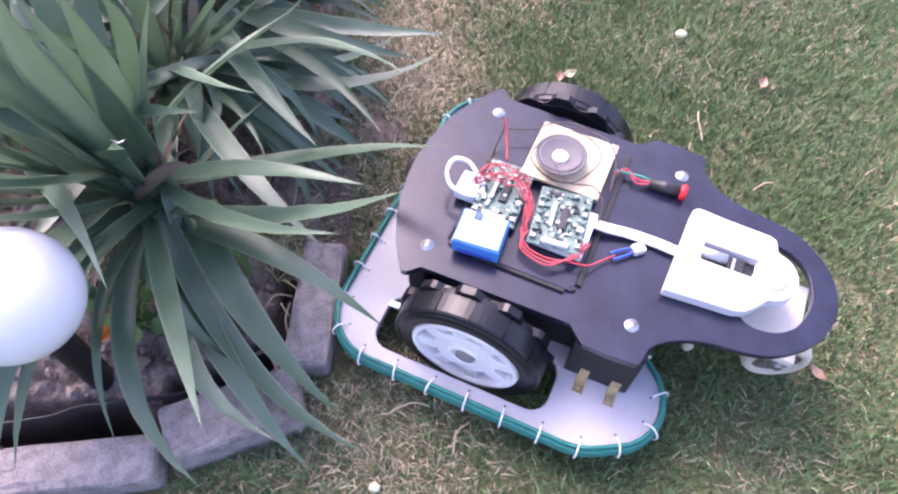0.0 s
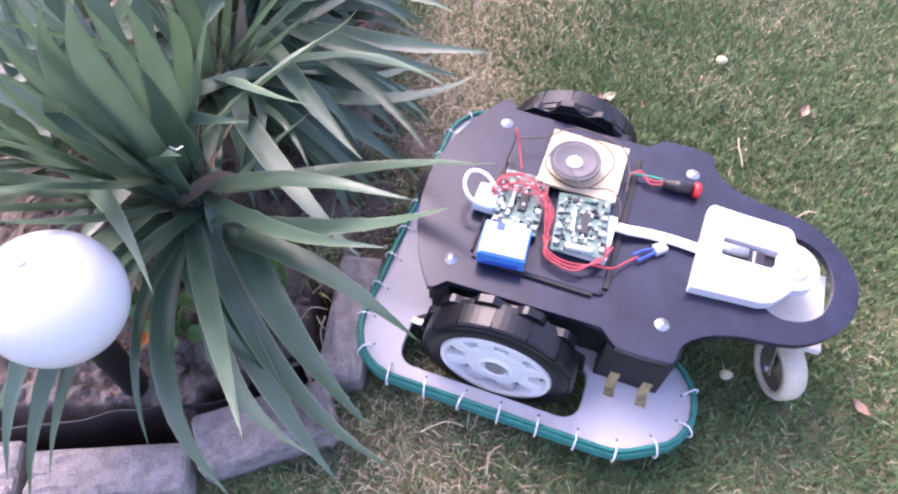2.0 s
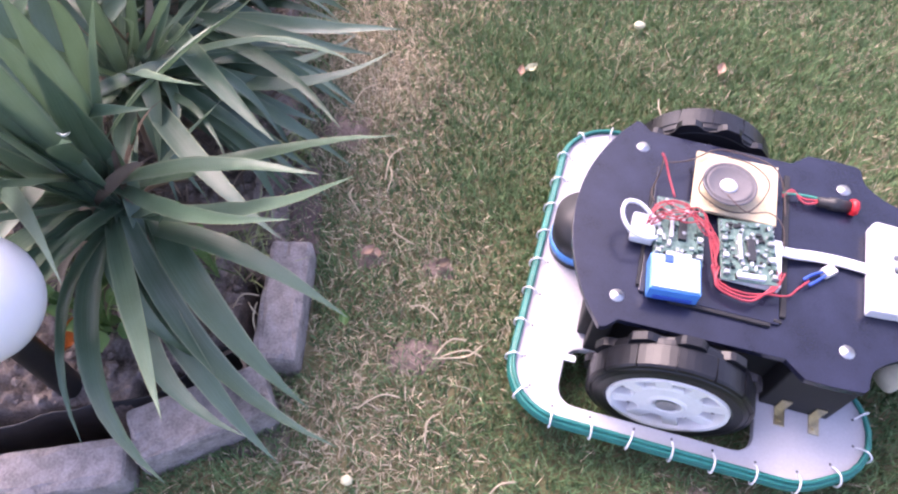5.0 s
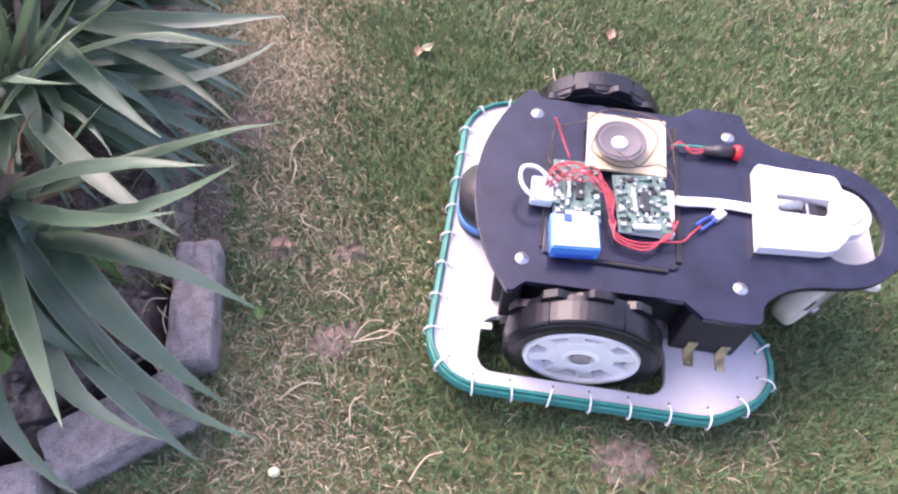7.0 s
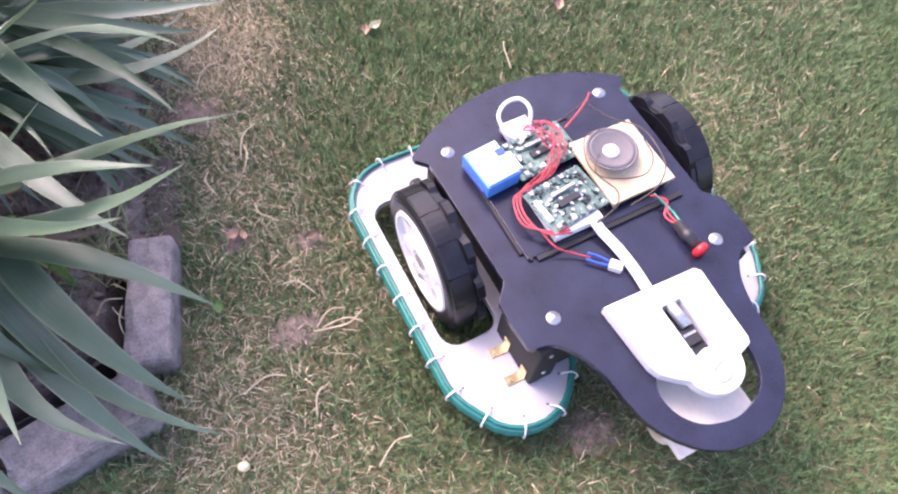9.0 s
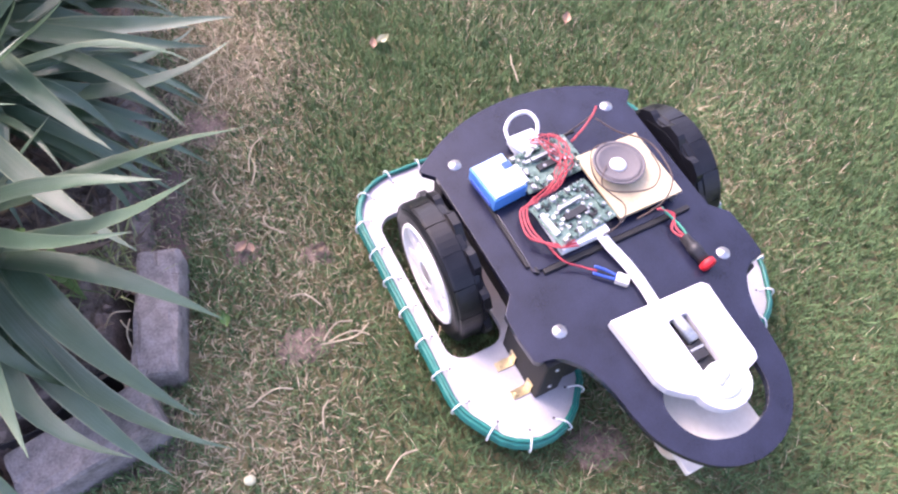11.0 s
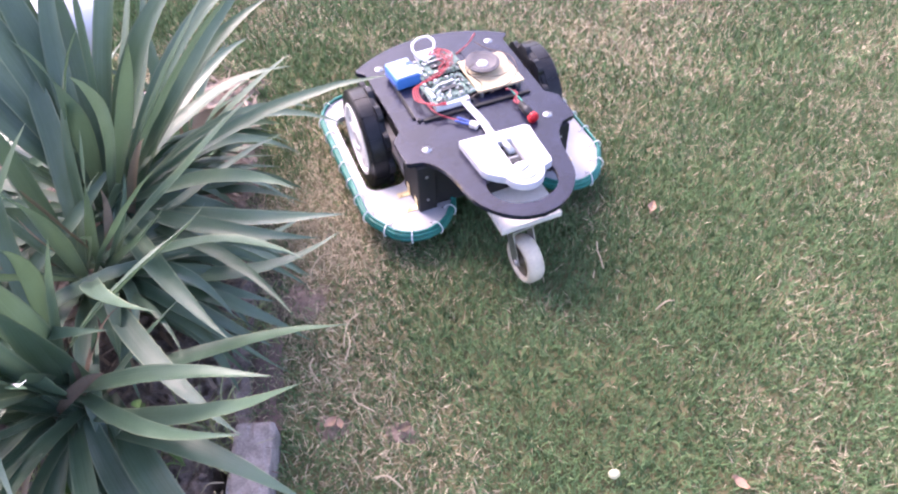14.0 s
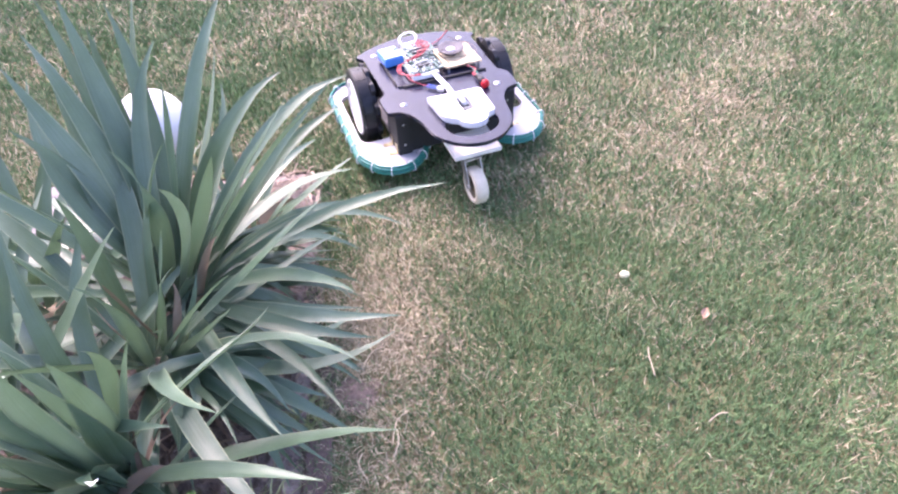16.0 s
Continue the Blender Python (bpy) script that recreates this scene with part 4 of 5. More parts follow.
def build_wheel(side):
    """A lugged tyre on a white spoked rim; its axis is y, its outer face turned to side."""
    R, W = 0.125, 0.056
    turn = pose(0, 0, 0, -90 * side, 0, 0)
    bm = bmesh.new()
    cyl(bm, 0.016, 0.016, -0.05, 0.0, turn, 16)
    wheel = part("wheel", bm, M["steel"], mower, "black lugged drive wheel with white rim")
    bm = bmesh.new()
    prof = [(0.088, -W), (0.112, -W), (0.121, -W + 0.006), (0.123, -0.026), (0.121, -0.01), (0.114, -0.002), (0.108, 0.0), (0.094, 0.0), (0.09, -0.004), (0.088, -W)]
    lathe(bm, prof[:-1] + [prof[0]], 72, turn)
    tyre = part("tyre", bm, M["tyre"], wheel, "black rubber tyre with block lugs")
    block = bpy.data.meshes.new("tread_block")
    b2 = bmesh.new()
    half = 180 / 14 - 0.55
    prof = [(-0.006, -0.041), (-0.0003, -0.041), (0.0011, -0.0396), (0.0011, -0.008), (-0.001, -0.0045), (-0.006, -0.0035)]
    rings = []
    for k in range(6):
        a = radians(half * (2 * k / 5 - 1))
        rings.append([b2.verts.new(((R - 0.0025 + h) * math.cos(a) - R + 0.0025, (R - 0.0025 + h) * math.sin(a), z)) for h, z in prof])
    for a, b in zip(rings, rings[1:]):
        for j in range(6):
            b2.faces.new((a[j], b[j], b[(j + 1) % 6], a[(j + 1) % 6]))
    b2.faces.new(rings[0])
    b2.faces.new(rings[-1][::-1])
    bmesh.ops.recalc_face_normals(b2, faces=b2.faces)
    b2.to_mesh(block)
    b2.free()
    block.materials.append(M["tyre"])
    lug = bpy.data.meshes.new("lug")
    b2 = bmesh.new()
    prof = [(-0.036, -0.012), (-0.024, -0.006), (-0.017, 0.004), (-0.011, 0.0085), (0.011, 0.0085), (0.017, 0.004), (0.024, -0.006), (0.036, -0.012)]
    ends = [[b2.verts.new((h, u, z)) for u, h in prof] for z in (-W + 0.0005, -0.0425)]
    for k in range(len(prof) - 1):
        b2.faces.new((ends[0][k], ends[0][k + 1], ends[1][k + 1], ends[1][k]))
    b2.faces.new(ends[0])
    b2.faces.new(ends[1][::-1])
    bmesh.ops.recalc_face_normals(b2, faces=b2.faces)
    b2.to_mesh(lug)
    b2.free()
    lug.materials.append(M["tyre"])
    for name, me, count in (("tread_block", block, 14), ("lug", lug, 11)):
        for k in range(count):
            ob = new(name, me)
            ob.parent = tyre
            ob.matrix_basis = turn @ pose(0, 0, 0, 0, 0, 360 * k / count) @ Matrix.Translation((R - 0.0025, 0, 0))
    bm = bmesh.new()
    lathe(bm, [(0.089, -0.03), (0.091, -0.003), (0.0895, 0.0015), (0.083, 0.0015), (0.081, -0.006), (0.078, -0.03), (0.089, -0.03)], 64, turn)
    lathe(bm, [(0.0, -0.013), (0.017, -0.012), (0.0225, 0.0), (0.026, 0.0), (0.03, -0.003), (0.05, -0.004), (0.054, -0.007), (0.055, -0.024), (0.0, -0.024)], 48, turn)
    for k in range(8):
        m = turn @ pose(0, 0, 0, 0, 0, 45 * k + 10)
        box(bm, 0.05, 0.083, -0.0125, 0.0125, -0.022, -0.004, m, 0.002)
    part("rim", bm, M["rim"], wheel, "white plastic rim with eight broad spokes")
    # pocket floor in the speaker's grey: shade between the spokes put into colour
    bm = bmesh.new()
    lathe(bm, [(0.05, -0.023), (0.081, -0.023), (0.081, -0.017), (0.05, -0.017), (0.05, -0.023)], 48, turn)
    part("rim_back", bm, M["cone"], wheel, "back of the rim, greyed for the shade between the spokes")
    for k in range(6):
        bm = bmesh.new()
        m = turn @ pose(0, 0, 0, 0, 0, 90 * (k % 4) + 32.5 + 45 * (k // 4))
        cyl(bm, 0.0035, 0.0035, -0.0172, -0.013, m @ Matrix.Translation((0.066, 0, 0)), 10)
        part("bolt", bm, M["steel"], wheel)
    return wheel


def build_caster():
    bm = bmesh.new()
    box(bm, 0.335, 0.464, -0.082, 0.06, 0.14, 0.154, bevel=0.002)
    part("caster_board", bm, M["pale"], mower, "pale wooden board under the tail")
    bm = bmesh.new()
    box(bm, 0.337, 0.352, -0.06, 0.05, 0.154, TOP - 0.0125)
    part("spacer", bm, M["plate_edge"], mower)
    bm = bmesh.new()
    box(bm, -0.03, 0.03, -0.03, 0.03, -0.004, 0.0, bevel=0.001)
    cyl(bm, 0.02, 0.02, -0.014, -0.004, None, 24)
    for s in (-1, 1):
        m = Matrix.Translation((0.024, s * 0.024, -0.055)) @ pose(0, 0, 0, 0, -25, 0)
        box(bm, -0.016, 0.016, -0.0015, 0.0015, -0.05, 0.045, m, 0.001)
        cyl(bm, 0.007, 0.007, 0, 0.004, Matrix.Translation((0.044, s * 0.0255, -0.094)) @ pose(0, 0, 0, -90 * s, 0, 0), 12)
    box(bm, -0.022, 0.03, -0.0255, 0.0255, -0.017, -0.0125, bevel=0.001)
    caster = part("caster", bm, M["steel"], mower, "swivelling steel caster fork")
    bm = bmesh.new()
    lathe(bm, [(0.04, -0.019), (0.05, -0.019), (0.055, -0.012), (0.056, 0), (0.055, 0.012), (0.05, 0.019), (0.04, 0.019), (0.04, -0.019)], 48, pose(0, 0, 0, 90, 0, 0))
    cw = part("caster_wheel", bm, M["caster"], caster, "cream rubber caster wheel", True)
    cw.location = (0.044, 0, -0.094)
    bm = bmesh.new()
    lathe(bm, [(0.0, -0.016), (0.012, -0.018), (0.014, -0.013), (0.0405, -0.012), (0.0405, 0.012), (0.014, 0.013), (0.012, 0.018), (0.0, 0.016)], 40, pose(0, 0, 0, 90, 0, 0))
    disc = part("caster_disc", bm, M["gold"], caster, "brownish metal caster disc", True)
    disc.location = (0.044, 0, -0.094)
    return caster


def wire(name, pts, r, material, label=""):
    bm = bmesh.new()
    tube(bm, smooth_loop(pts, 5, False), r, 6)
    return part(name, bm, material, mower, label, True)


def board(name, x0, x1, y0, y1, z, turn, label, seed, extra):
    """A circuit board with soldered components."""
    r = random.Random(seed)
    lx, ly = (x1 - x0) / 2, (y1 - y0) / 2
    m = pose((x0 + x1) / 2, (y0 + y1) / 2, z, 0, 0, turn)
    bm = bmesh.new()
    box(bm, -lx, lx, -ly, ly, -0.002, 0.0, m, 0.0004)
    pcb = part(name, bm, M["pcb"], mower, label)
    def comp(nm, key, shape):
        b = bmesh.new()
        shape(b)
        part(nm, b, M[key], pcb)

    for i in range(extra):
        k = r.choice(("chip", "solder", "pcb", "chip", "chip", "solder", "pcb", "tie"))
        u, v = r.uniform(-lx + 0.006, lx - 0.006), r.uniform(-ly + 0.006, ly - 0.006)
        a, d, h = r.uniform(0.0012, 0.0042), r.uniform(0.001, 0.0026), r.uniform(0.0015, 0.006)
        t = m @ Matrix.Translation((u, v, 0)) @ pose(0, 0, 0, 0, 0, r.choice((0, 90)))
        if k == "solder" and r.random() < 0.35:
            comp("capacitor", k, lambda b: cyl(b, 0.003, 0.003, 0, 0.007, t, 10))
        else:
            comp({"chip": "chip", "solder": "resistor", "tie": "connector", "pcb": "coil"}[k], k, lambda b: box(b, -a, a, -d, d, 0.0001 * (i % 7), h, t))
    comp("microcontroller", "chip", lambda b: box(b, -0.006, 0.006, -0.02, 0.02, 0.0, 0.006, m @ Matrix.Translation((0.004, 0.0, 0)), 0.0006))

    def pins(b):
        for s in (-1, 1):
            for k in range(12):
                box(b, s * (lx - 0.0025) - 0.0008, s * (lx - 0.0025) + 0.0008, -0.0008, 0.0008, 0, 0.006, m @ Matrix.Translation((0, -ly * 0.85 + 1.7 * ly * k / 11, 0)))

    for s in (-1, 1):
        for k in range(6):
            comp("terminal", "tie" if k == 2 else "pcb" if k % 2 else "solder", lambda b: box(b, s * (lx - 0.007) - 0.0035, s * (lx - 0.007) + 0.0035, -ly * 0.8 + ly * 0.27 * k - 0.0035, -ly * 0.8 + ly * 0.27 * k + 0.0035, 0, 0.0075, m, 0.0006))
    comp("heat_sink", "solder", lambda b: box(b, -0.016, -0.0105, -0.022, 0.024, 0.0, 0.009, m, 0.0005))
    comp("header", "tie", lambda b: box(b, -lx * 0.5, lx * 0.5, -ly * 0.93, -ly * 0.8, 0.0, 0.007, m, 0.0005))
    comp("pin_row", "solder", pins)
    pcb.children[-1]["kind"] = "stuff"
    return pcb


def build_electronics():
    for x in (-0.113, 0.217):
        for y in (-0.15, 0.15):
            bm = bmesh.new()
            lathe(bm, [(0.0, TOP + 0.003), (0.004, TOP + 0.003), (0.0045, TOP + 0.0015), (0.0105, TOP + 0.001), (0.011, TOP)], 24, Matrix.Translation((x, y, 0)))
            s = part("screw_washer", bm, M["steel"], mower, "bright steel screw and washer", True)
    bm = bmesh.new()
    box(bm, -0.084, 0.12, -0.136, 0.11, TOP, TOP + 0.005, bevel=0.001)
    part("hatch", bm, M["plate"], mower, "black hatch under the electronics")
    # black strips stand in for the shade in the gaps round the hatch
    for x0, x1, y0, y1 in ((0.1205, 0.129, -0.122, 0.15), (-0.04, 0.108, -0.1425, -0.1365), (-0.089, -0.0845, -0.126, 0.065), (0.112, 0.1235, -0.133, -0.1275)):
        bm = bmesh.new()
        box(bm, x0, x1, y0, y1, TOP, TOP + 0.006, bevel=0.001)
        part("hatch_seal", bm, M["plate_edge"], mower, "matt black strip imitating the shaded gap along the hatch")
    bm = bmesh.new()
    box(bm, -0.028, 0.103, 0.026, 0.146, TOP + 0.018, TOP + 0.024, pose(0, 0, 0, 0, 0, 0), 0.0008)
    part("speaker_board", bm, M["wood"], mower, "yellow plywood board")
    bm = bmesh.new()
    for x in (-0.02, 0.1):
        for y in (0.036, 0.136):
            cyl(bm, 0.004, 0.004, TOP, TOP + 0.018, Matrix.Translation((x, y, 0)), 10)
    part("stand_off", bm, M["steel"], mower)
    c = Matrix.Translation((0.023, 0.072, TOP + 0.024))
    bm = bmesh.new()
    lathe(bm, [(0.02, 0.0), (0.024, 0.006), (0.04, 0.016), (0.0425, 0.019), (0.0425, 0.021), (0.039, 0.0215), (0.037, 0.0195), (0.031, 0.012), (0.0, 0.011)], 48, c)
    spk = part("speaker", bm, M["cone"], mower, "round grey paper-cone loudspeaker", True)
    bm = bmesh.new()
    lathe(bm, [(0.0365, 0.0205), (0.034, 0.0225), (0.031, 0.0205), (0.015, 0.014), (0.013, 0.0145)], 48, c, False)
    part("cone", bm, M["cone"], spk, "", True)
    bm = bmesh.new()
    lathe(bm, [(0.0145, 0.0135), (0.012, 0.0175), (0.006, 0.0205), (0.0, 0.021)], 32, c)
    part("dust_cap", bm, M["tie"], spk, "pale speaker dust cap", True)
    board("motor_board", -0.077, -0.002, -0.08, 0.038, TOP + 0.02, 3, "green motor driver circuit board", 3, 60)
    board("control_board", 0.021, 0.104, -0.09, 0.02, TOP + 0.026, 7, "green control circuit board packed with parts", 5, 95)
    bm = bmesh.new()
    box(bm, 0.03, 0.114, -0.085, 0.0, TOP + 0.008, TOP + 0.023, pose(0, 0, 0, 0, 0, 0), 0.001)
    part("battery_pack", bm, M["tie"], mower, "white pack under the control board")
    m = pose(-0.04, -0.112, TOP + 0.008, 0, 0, 5)
    bm = bmesh.new()
    box(bm, -0.037, 0.037, -0.031, 0.031, 0, 0.028, m, 0.0015)
    blue = part("relay_box", bm, M["blue"], mower, "blue plastic relay box")
    bm = bmesh.new()
    box(bm, -0.0345, 0.0345, -0.0285, 0.0285, 0.0285, 0.0315, m, 0.001)
    part("relay_lid", bm, mat_pale_blue, blue, "pale blue lid")
    bm = bmesh.new()
    box(bm, -0.017, -0.005, 0.015, 0.0287, 0.0316, 0.0335, m, 0.0005)
    part("relay_clip", bm, M["bluewire"], blue)
    bm = bmesh.new()
    box(bm, -0.028, 0.028, -0.0335, -0.0312, 0.004, 0.012, m, 0.0005)
    part("relay_slot", bm, M["bluewire"], blue)
    # white cable loop at the front
    wire("cable_loop", [(-0.072, -0.048, TOP + 0.024), (-0.09, -0.06, TOP + 0.034), (-0.115, -0.058, TOP + 0.042), (-0.131, -0.036, TOP + 0.046), (-0.129, -0.01, TOP + 0.046),
                        (-0.108, -0.002, TOP + 0.04), (-0.086, -0.014, TOP + 0.032), (-0.07, -0.024, TOP + 0.024)], 0.0034, M["tie"], "white looped cable")
    bm = bmesh.new()
    box(bm, -0.112, -0.076, -0.055, -0.006, TOP + 0.008, TOP + 0.024, pose(0, 0, 0, 0, 0, 0), 0.003)
    part("plug", bm, M["tie"], mower, "white plug")
    r = random.Random(9)
    for k in range(9):
        j = lambda s: r.uniform(-s, s)
        wire("red_wire", [(-0.09 + j(0.006), -0.03 + j(0.02), TOP + 0.012), (-0.078 + j(0.006), -0.008 + j(0.022), TOP + 0.036 + j(0.004)), (-0.045 + j(0.01), 0.0 + j(0.024), TOP + 0.042 + j(0.004)),
                          (-0.012 + j(0.008), -0.012 + j(0.022), TOP + 0.04 + j(0.004)), (0.01 + j(0.009), -0.04 + j(0.015), TOP + 0.034), (0.018 + j(0.004), -0.07 + j(0.012), TOP + 0.026)],
             0.001, M["redwire"], "thin red wire")
    for k in range(3):
        d = 0.0055 * k
        wire("red_wire", [(0.012 + d, -0.075, TOP + 0.026), (0.021, -0.092 - d, TOP + 0.022), (0.042, -0.104 - d, TOP + 0.02), (0.075, -0.106 - d, TOP + 0.022), (0.103, -0.094 + d, TOP + 0.024), (0.118 - d, -0.06, TOP + 0.026)],
             0.0017, M["redwire"], "red power wire")
    wire("red_wire", [(0.095, -0.1, TOP + 0.022), (0.126, -0.092, TOP + 0.018), (0.143, -0.07, TOP + 0.01), (0.16, -0.05, TOP + 0.008)], 0.0017, M["redwire"], "red power wire")
    for d in (-0.004, 0.004):
        wire("blue_wire", [(0.156 - d, -0.054 + d, TOP + 0.009), (0.169 - d, -0.041 + d, TOP + 0.008), (0.182 - d * 0.6, -0.03 + d * 0.6, TOP + 0.008)], 0.0025, M["bluewire"], "blue wire end")
    bm = bmesh.new()
    box(bm, -0.01, 0.01, -0.008, 0.008, 0.0, 0.012, pose(0.189, -0.023, TOP + 0.0005, 0, 0, 42), 0.0015)
    part("connector", bm, M["pale"], mower, "cream plug connector")
    # flat white cable to the sensor box
    bm = bmesh.new()
    path = smooth_loop([(0.113, -0.016, TOP + 0.019), (0.135, -0.011, TOP + 0.012), (0.17, -0.003, TOP + 0.007), (0.21, -0.001, TOP + 0.006), (0.25, -0.004, TOP + 0.007)], 5, False)
    rows = []
    for i, p in enumerate(path):
        d = path[min(i + 1, len(path) - 1)] - path[max(i - 1, 0)]
        s = np.array((-d[1], d[0], 0)) / np.hypot(d[0], d[1]) * 0.0088
        rows.append([bm.verts.new(tuple(q)) for q in (p - s, p + s, p + s + (0, 0, 0.003), p - s + (0, 0, 0.003))])
    for a, b in zip(rows, rows[1:]):
        for j in range(4):
            bm.faces.new((a[j], a[(j + 1) % 4], b[(j + 1) % 4], b[j]))
    part("flat_cable", bm, M["tie"], mower, "flat white cable", True)
    # push button lying on the plate
    m = pose(0.2, 0.106, TOP + 0.0115, 0, 90, 4)
    bm = bmesh.new()
    lathe(bm, [(0.0, -0.03), (0.008, -0.03), (0.0085, -0.012), (0.0105, -0.011), (0.0105, 0.002), (0.0095, 0.003), (0.0095, 0.02), (0.0, 0.02)], 20, m)
    btn = part("button_body", bm, M["blackplastic"], mower, "black push-button body", True)
    bm = bmesh.new()
    lathe(bm, [(0.0095, 0.02), (0.0128, 0.021), (0.0135, 0.027), (0.0115, 0.031), (0.0, 0.032)], 24, m)
    part("button_cap", bm, M["red"], btn, "red button cap", True)
    for k, key in enumerate(("redwire", "redwire", "greenwire")):
        o = 0.004 * (k - 1)
        wire("button_wire", [(0.113, 0.095 + o, TOP + 0.02), (0.13, 0.11 - o, TOP + 0.014), (0.15, 0.104 + 2 * o, TOP + 0.01), (0.172, 0.106 + o, TOP + 0.012)], 0.0018, M[key],
             "green wire" if k == 2 else "red wire")
    # thin twisted speaker wires
    wire("speaker_wire", [(-0.088, 0.1, TOP + 0.05), (-0.08, 0.09, TOP + 0.045), (-0.07, 0.07, TOP + 0.035), (-0.055, 0.035, TOP + 0.028)], 0.0018, M["redwire"], "red twisted wire")
    wire("speaker_wire", [(-0.084, 0.1, TOP + 0.048), (-0.083, 0.08, TOP + 0.03), (-0.088, 0.055, TOP + 0.006), (-0.082, 0.03, TOP + 0.012)], 0.0012, M["brownwire"])
    wire("speaker_wire", [(-0.08, 0.098, TOP + 0.03), (-0.04, 0.115, TOP + 0.03), (0.0, 0.148, TOP + 0.032), (0.05, 0.148, TOP + 0.034), (0.09, 0.13, TOP + 0.04), (0.11, 0.1, TOP + 0.03), (0.116, 0.05, TOP + 0.024)], 0.0013, M["brownwire"], "brown speaker wire")
    wire("speaker_wire", [(-0.018, 0.075, TOP + 0.047), (-0.02, 0.05, TOP + 0.036), (0.02, 0.03, TOP + 0.03), (0.06, 0.035, TOP + 0.036), (0.085, 0.09, TOP + 0.04), (0.06, 0.13, TOP + 0.034), (0.02, 0.14, TOP + 0.03)], 0.0011, M["brownwire"])
    wire("speaker_wire", [(0.02, 0.05, TOP + 0.044), (0.05, 0.022, TOP + 0.046), (0.09, 0.04, TOP + 0.034), (0.112, 0.02, TOP + 0.03), (0.118, -0.02, TOP + 0.018)], 0.0011, M["brownwire"])


def build_sensor_box():
    nose = [(0.383 + 0.042 * math.cos(radians(a)), 0.006 + 0.044 * math.sin(radians(a))) for a in range(-84, 85, 12)]
    outline = [(0.241, -0.084), (0.345, -0.076), (0.361, -0.07), (0.376, -0.054)] + nose + [(0.384, 0.062), (0.38, 0.073), (0.37, 0.077), (0.3, 0.079), (0.256, 0.082), (0.248, 0.074)]
    slot = rounded(0.279, 0.366, -0.009, 0.025, [0.003] * 4, 2)
    ob = part("sensor_box", prism(outline, TOP + 0.001, TOP + 0.021, [slot]), M["foam"], mower, "white foam sensor box with a rounded nose")
    b = ob.modifiers.new("bevel", "BEVEL")
    b.width, b.segments, b.limit_method = 0.004, 3, "ANGLE"
    bm = bmesh.new()
    box(bm, 0.279, 0.366, -0.009, 0.025, TOP + 0.0005, TOP + 0.004)
    part("slot_floor", bm, M["chip"], ob)
    bm = bmesh.new()
    box(bm, 0.32, 0.345, -0.004, 0.02, TOP + 0.0042, TOP + 0.012, bevel=0.001)
    part("sensor_block", bm, M["blackplastic"], ob, "small black sensor in the slot")
    bm = bmesh.new()
    box(bm, 0.327, 0.331, -0.003, 0.019, TOP + 0.0121, TOP + 0.0135, bevel=0.0005)
    part("sensor_stripe", bm, M["solder"], ob, "bright metal strip")
    bm = bmesh.new()
    box(bm, 0.36, 0.372, -0.004, 0.004, TOP + 0.0042, TOP + 0.0145, bevel=0.0015)
    part("sensor_peg", bm, M["tie"], ob)
    bm = bmesh.new()
    cyl(bm, 0.009, 0.009, 0.0, 0.05, pose(0.268, 0.008, TOP + 0.0135, 0, 90, 3), 18)
    part("sensor_lens", bm, M["solder"], ob, "grey metal rod", True)
    bm = bmesh.new()
    lathe(bm, [(0.0, 0.0), (0.026, 0.0), (0.026, 0.004), (0.022, 0.007), (0.0, 0.008)], 28, Matrix.Translation((0.384, 0.006, TOP + 0.0205)))
    part("sensor_knob", bm, M["tie"], ob, "white round knob", True)
    bm = bmesh.new()
    box(bm, -0.003, 0.003, -0.013, 0.013, 0, 0.004, pose(0.384, 0.006, TOP + 0.028, 0, 0, 25), 0.001)
    part("knob_grip", bm, M["solder"], ob)


mat_pale_blue = mat("pale_blue_plastic", (0.4, 0.54, 0.74), 0.4, scale=40, vary=0.08, bump=0.03)
build_base()
build_chassis()
wheels = []
for side in (-1, 1):
    w = build_wheel(side)
    w.location = (0, side * 0.258, 0.102)
    wheels.append(w)
caster = build_caster()
caster.location = (0.426, -0.026, 0.1395)
build_top_plate()
build_electronics()
build_sensor_box()


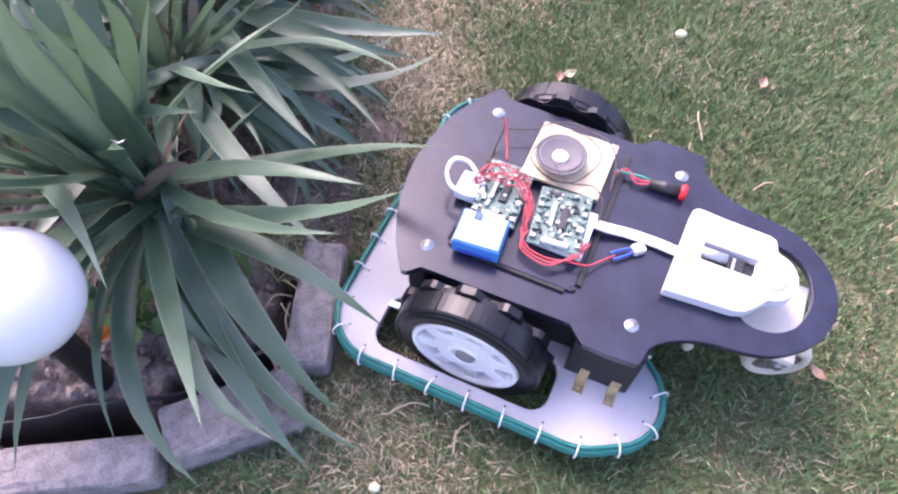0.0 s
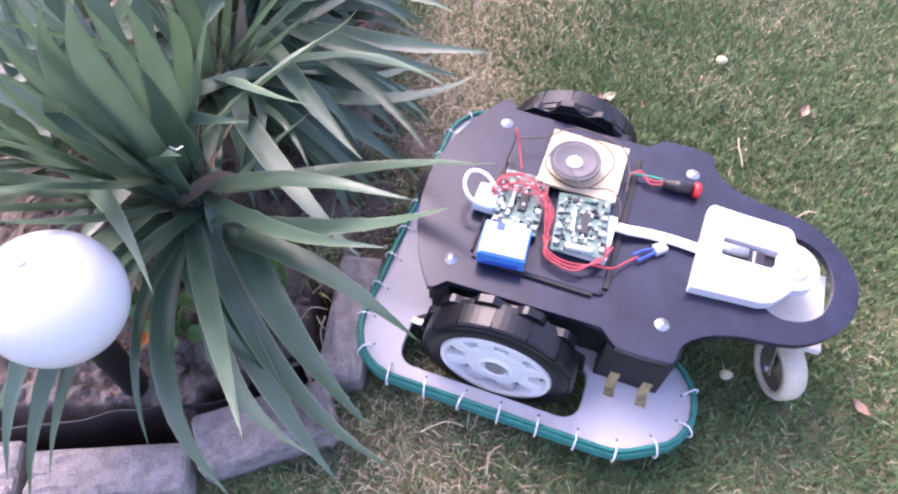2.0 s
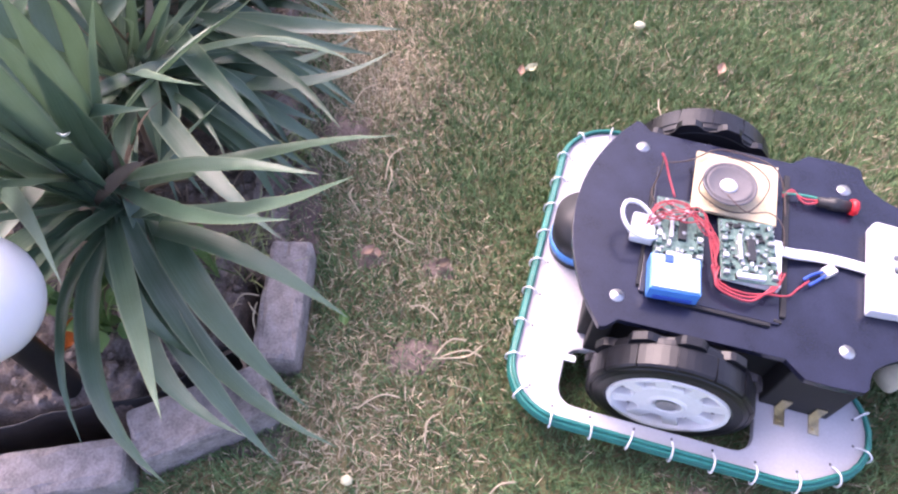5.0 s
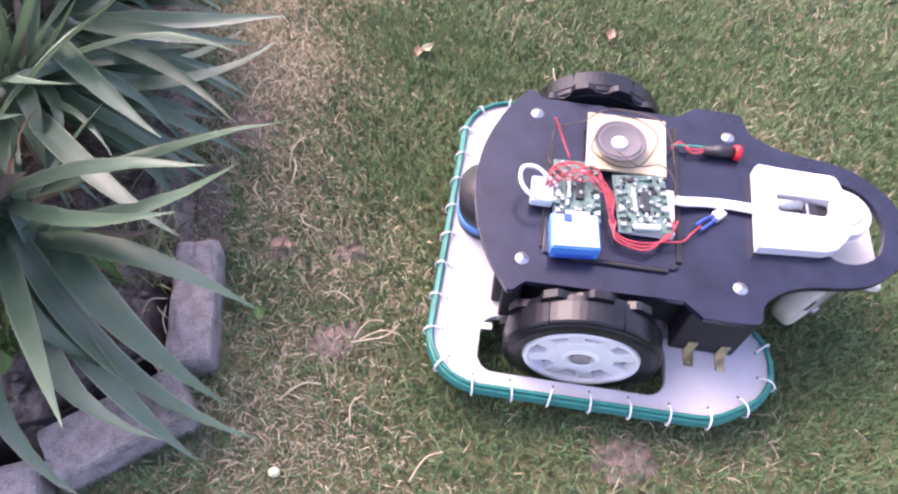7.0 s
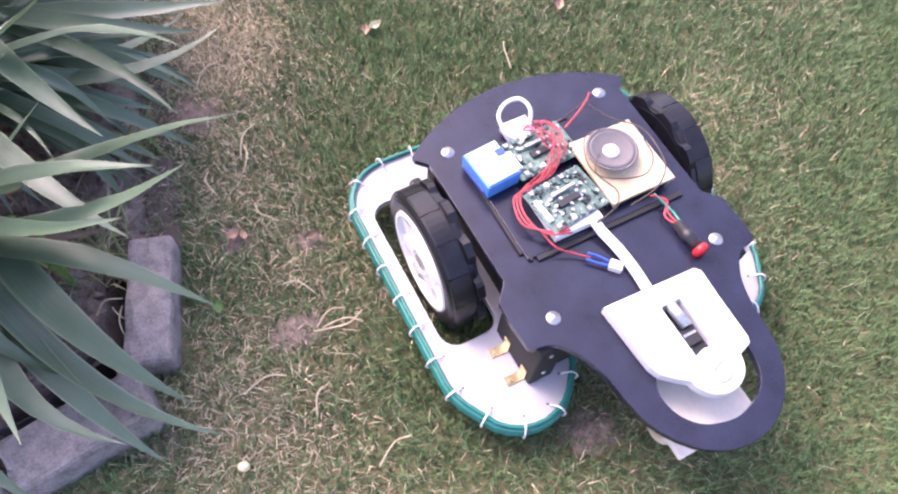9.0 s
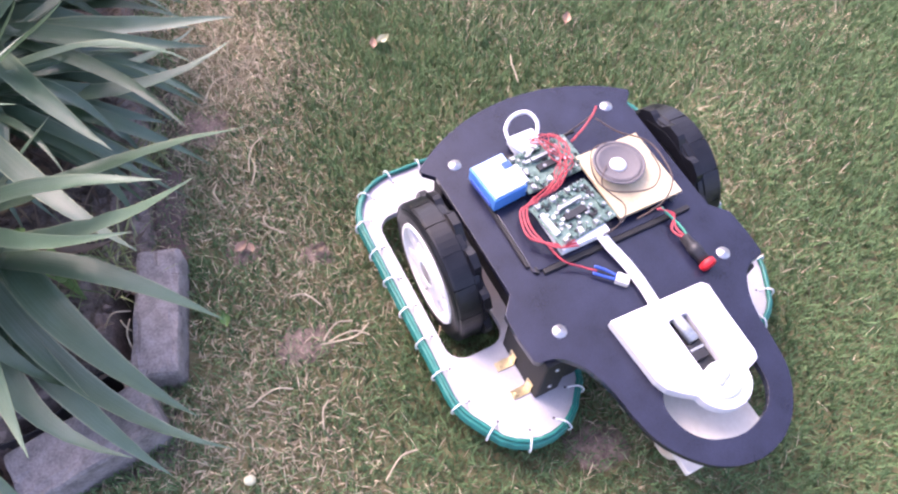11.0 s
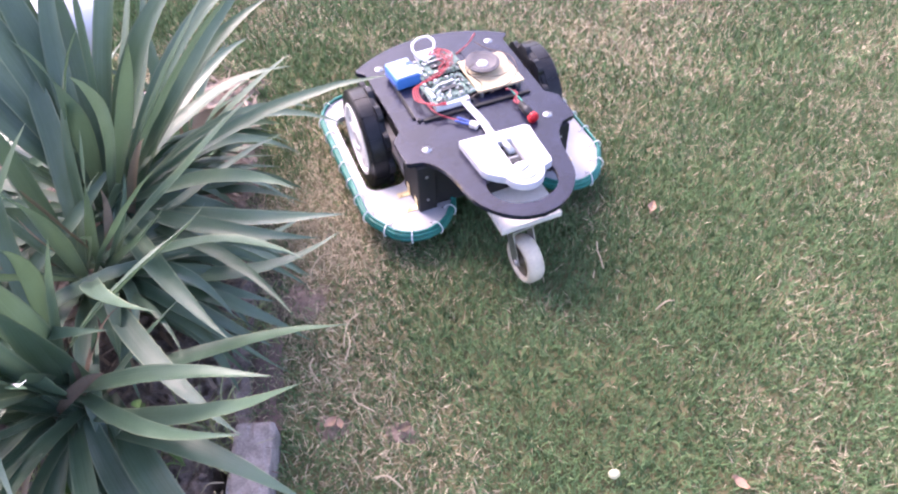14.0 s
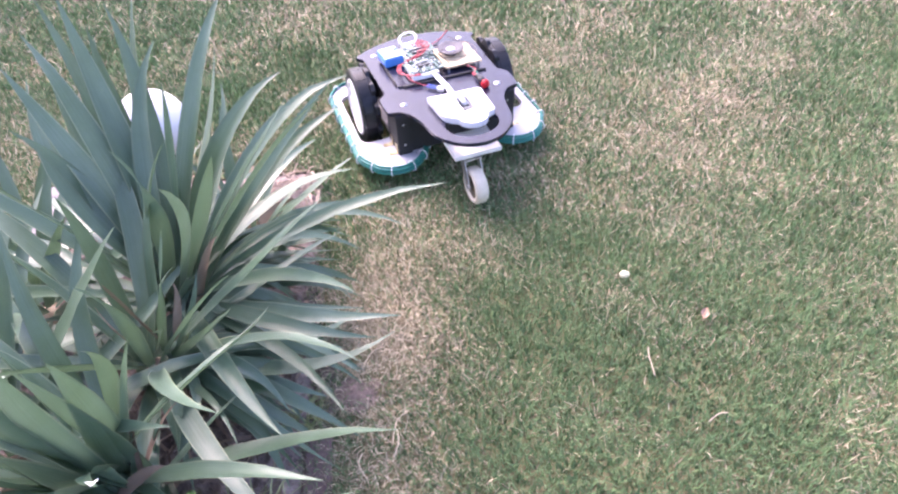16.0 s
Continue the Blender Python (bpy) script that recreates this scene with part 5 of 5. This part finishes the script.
# ---- motion ----
MOWER = [
    (0.0, 0.3187, 0.8854, -25.29), (0.3, 0.2860, 0.9080, -19.2), (0.5, 0.2805, 0.9110, -18.4), (3.0, 0.2805, 0.9106, -18.5), (3.4, 0.2808, 0.9104, -18.6),
    (3.7, 0.3100, 0.8990, -18.9), (4.1, 0.4400, 0.8500, -19.3), (4.5, 0.5700, 0.8020, -19.6), (4.85, 0.6400, 0.7755, -19.8), (5.2, 0.6480, 0.7728, -19.85),
    (7.5, 0.6492, 0.7728, -19.8), (7.58, 0.6495, 0.7728, -20.5), (8.0, 0.6585, 0.7728, -49.5), (8.2, 0.6590, 0.7710, -63.5), (8.38, 0.6592, 0.7680, -75.2),
    (8.5, 0.6592, 0.7662, -76.8), (9.0, 0.6585, 0.7630, -77.94), (11.25, 0.6580, 0.7650, -78.2), (11.5, 0.6525, 0.8105, -78.37), (12.0, 0.6227, 0.9789, -77.85),
    (12.5, 0.5809, 1.1598, -76.9), (13.0, 0.5530, 1.3260, -77.6), (13.5, 0.5116, 1.4966, -77.4), (14.0, 0.4693, 1.6620, -76.6), (14.5, 0.4283, 1.8311, -76.4),
    (15.0, 0.3899, 1.9872, -75.8), (15.5, 0.3463, 2.1603, -75.3), (16.0, 0.3090, 2.3250, -74.8),
]


def mower_at(t):
    for (t0, *a), (t1, *b) in zip(MOWER, MOWER[1:]):
        if t <= t1:
            f = max(0.0, (t - t0) / (t1 - t0))
            return [p + (q - p) * f for p, q in zip(a, b)]
    return MOWER[-1][1:]


def motions():
    walk(mower, [(t, pose(x, y, 0, 0, 0, a)) for t, x, y, a in MOWER])
    for side, wheel in zip((-1, 1), wheels):
        turn, rows, last = 0.0, [], mower_at(0)
        for k in range(81):
            t = k * 0.2
            x, y, a = mower_at(t)
            mid = radians((a + last[2]) / 2)
            ahead = (x - last[0]) * math.cos(mid) + (y - last[1]) * math.sin(mid)
            ahead -= side * 0.23 * radians(a - last[2])
            turn += math.degrees(ahead / 0.122)
            rows.append((t, pose(0, side * 0.258, 0.102, 0, turn, 0)))
            last = (x, y, a)
        walk(wheel, rows)
    # two dead leaves catch under the base and are dragged along
    for ob in swept:
        home = ob.matrix_basis.copy()
        x0, y0 = mower_at(13.2)[:2]
        rows = [(0.0, home), (13.0, home), (13.2, home)]
        for t in (13.6, 14.0, 14.5, 15.0, 15.5, 16.0):
            x, y = mower_at(t)[:2]
            rows.append((t, Matrix.Translation((x - x0, y - y0, 0)) @ home))
        walk(ob, rows)
    swing = [(0.0, 20), (0.2, -25), (0.4, -65), (3.4, -65), (3.7, -105), (4.0, -132), (4.4, -140), (7.6, -140), (8.0, -150), (8.25, -175), (8.5, -200), (11.3, -200), (11.42, -255),
             (11.55, -310), (11.75, -353), (12.0, -356), (16.0, -358)]
    walk(caster, [(t, pose(0.426, -0.026, 0.1395, 0, 0, a)) for t, a in swing])


motions()
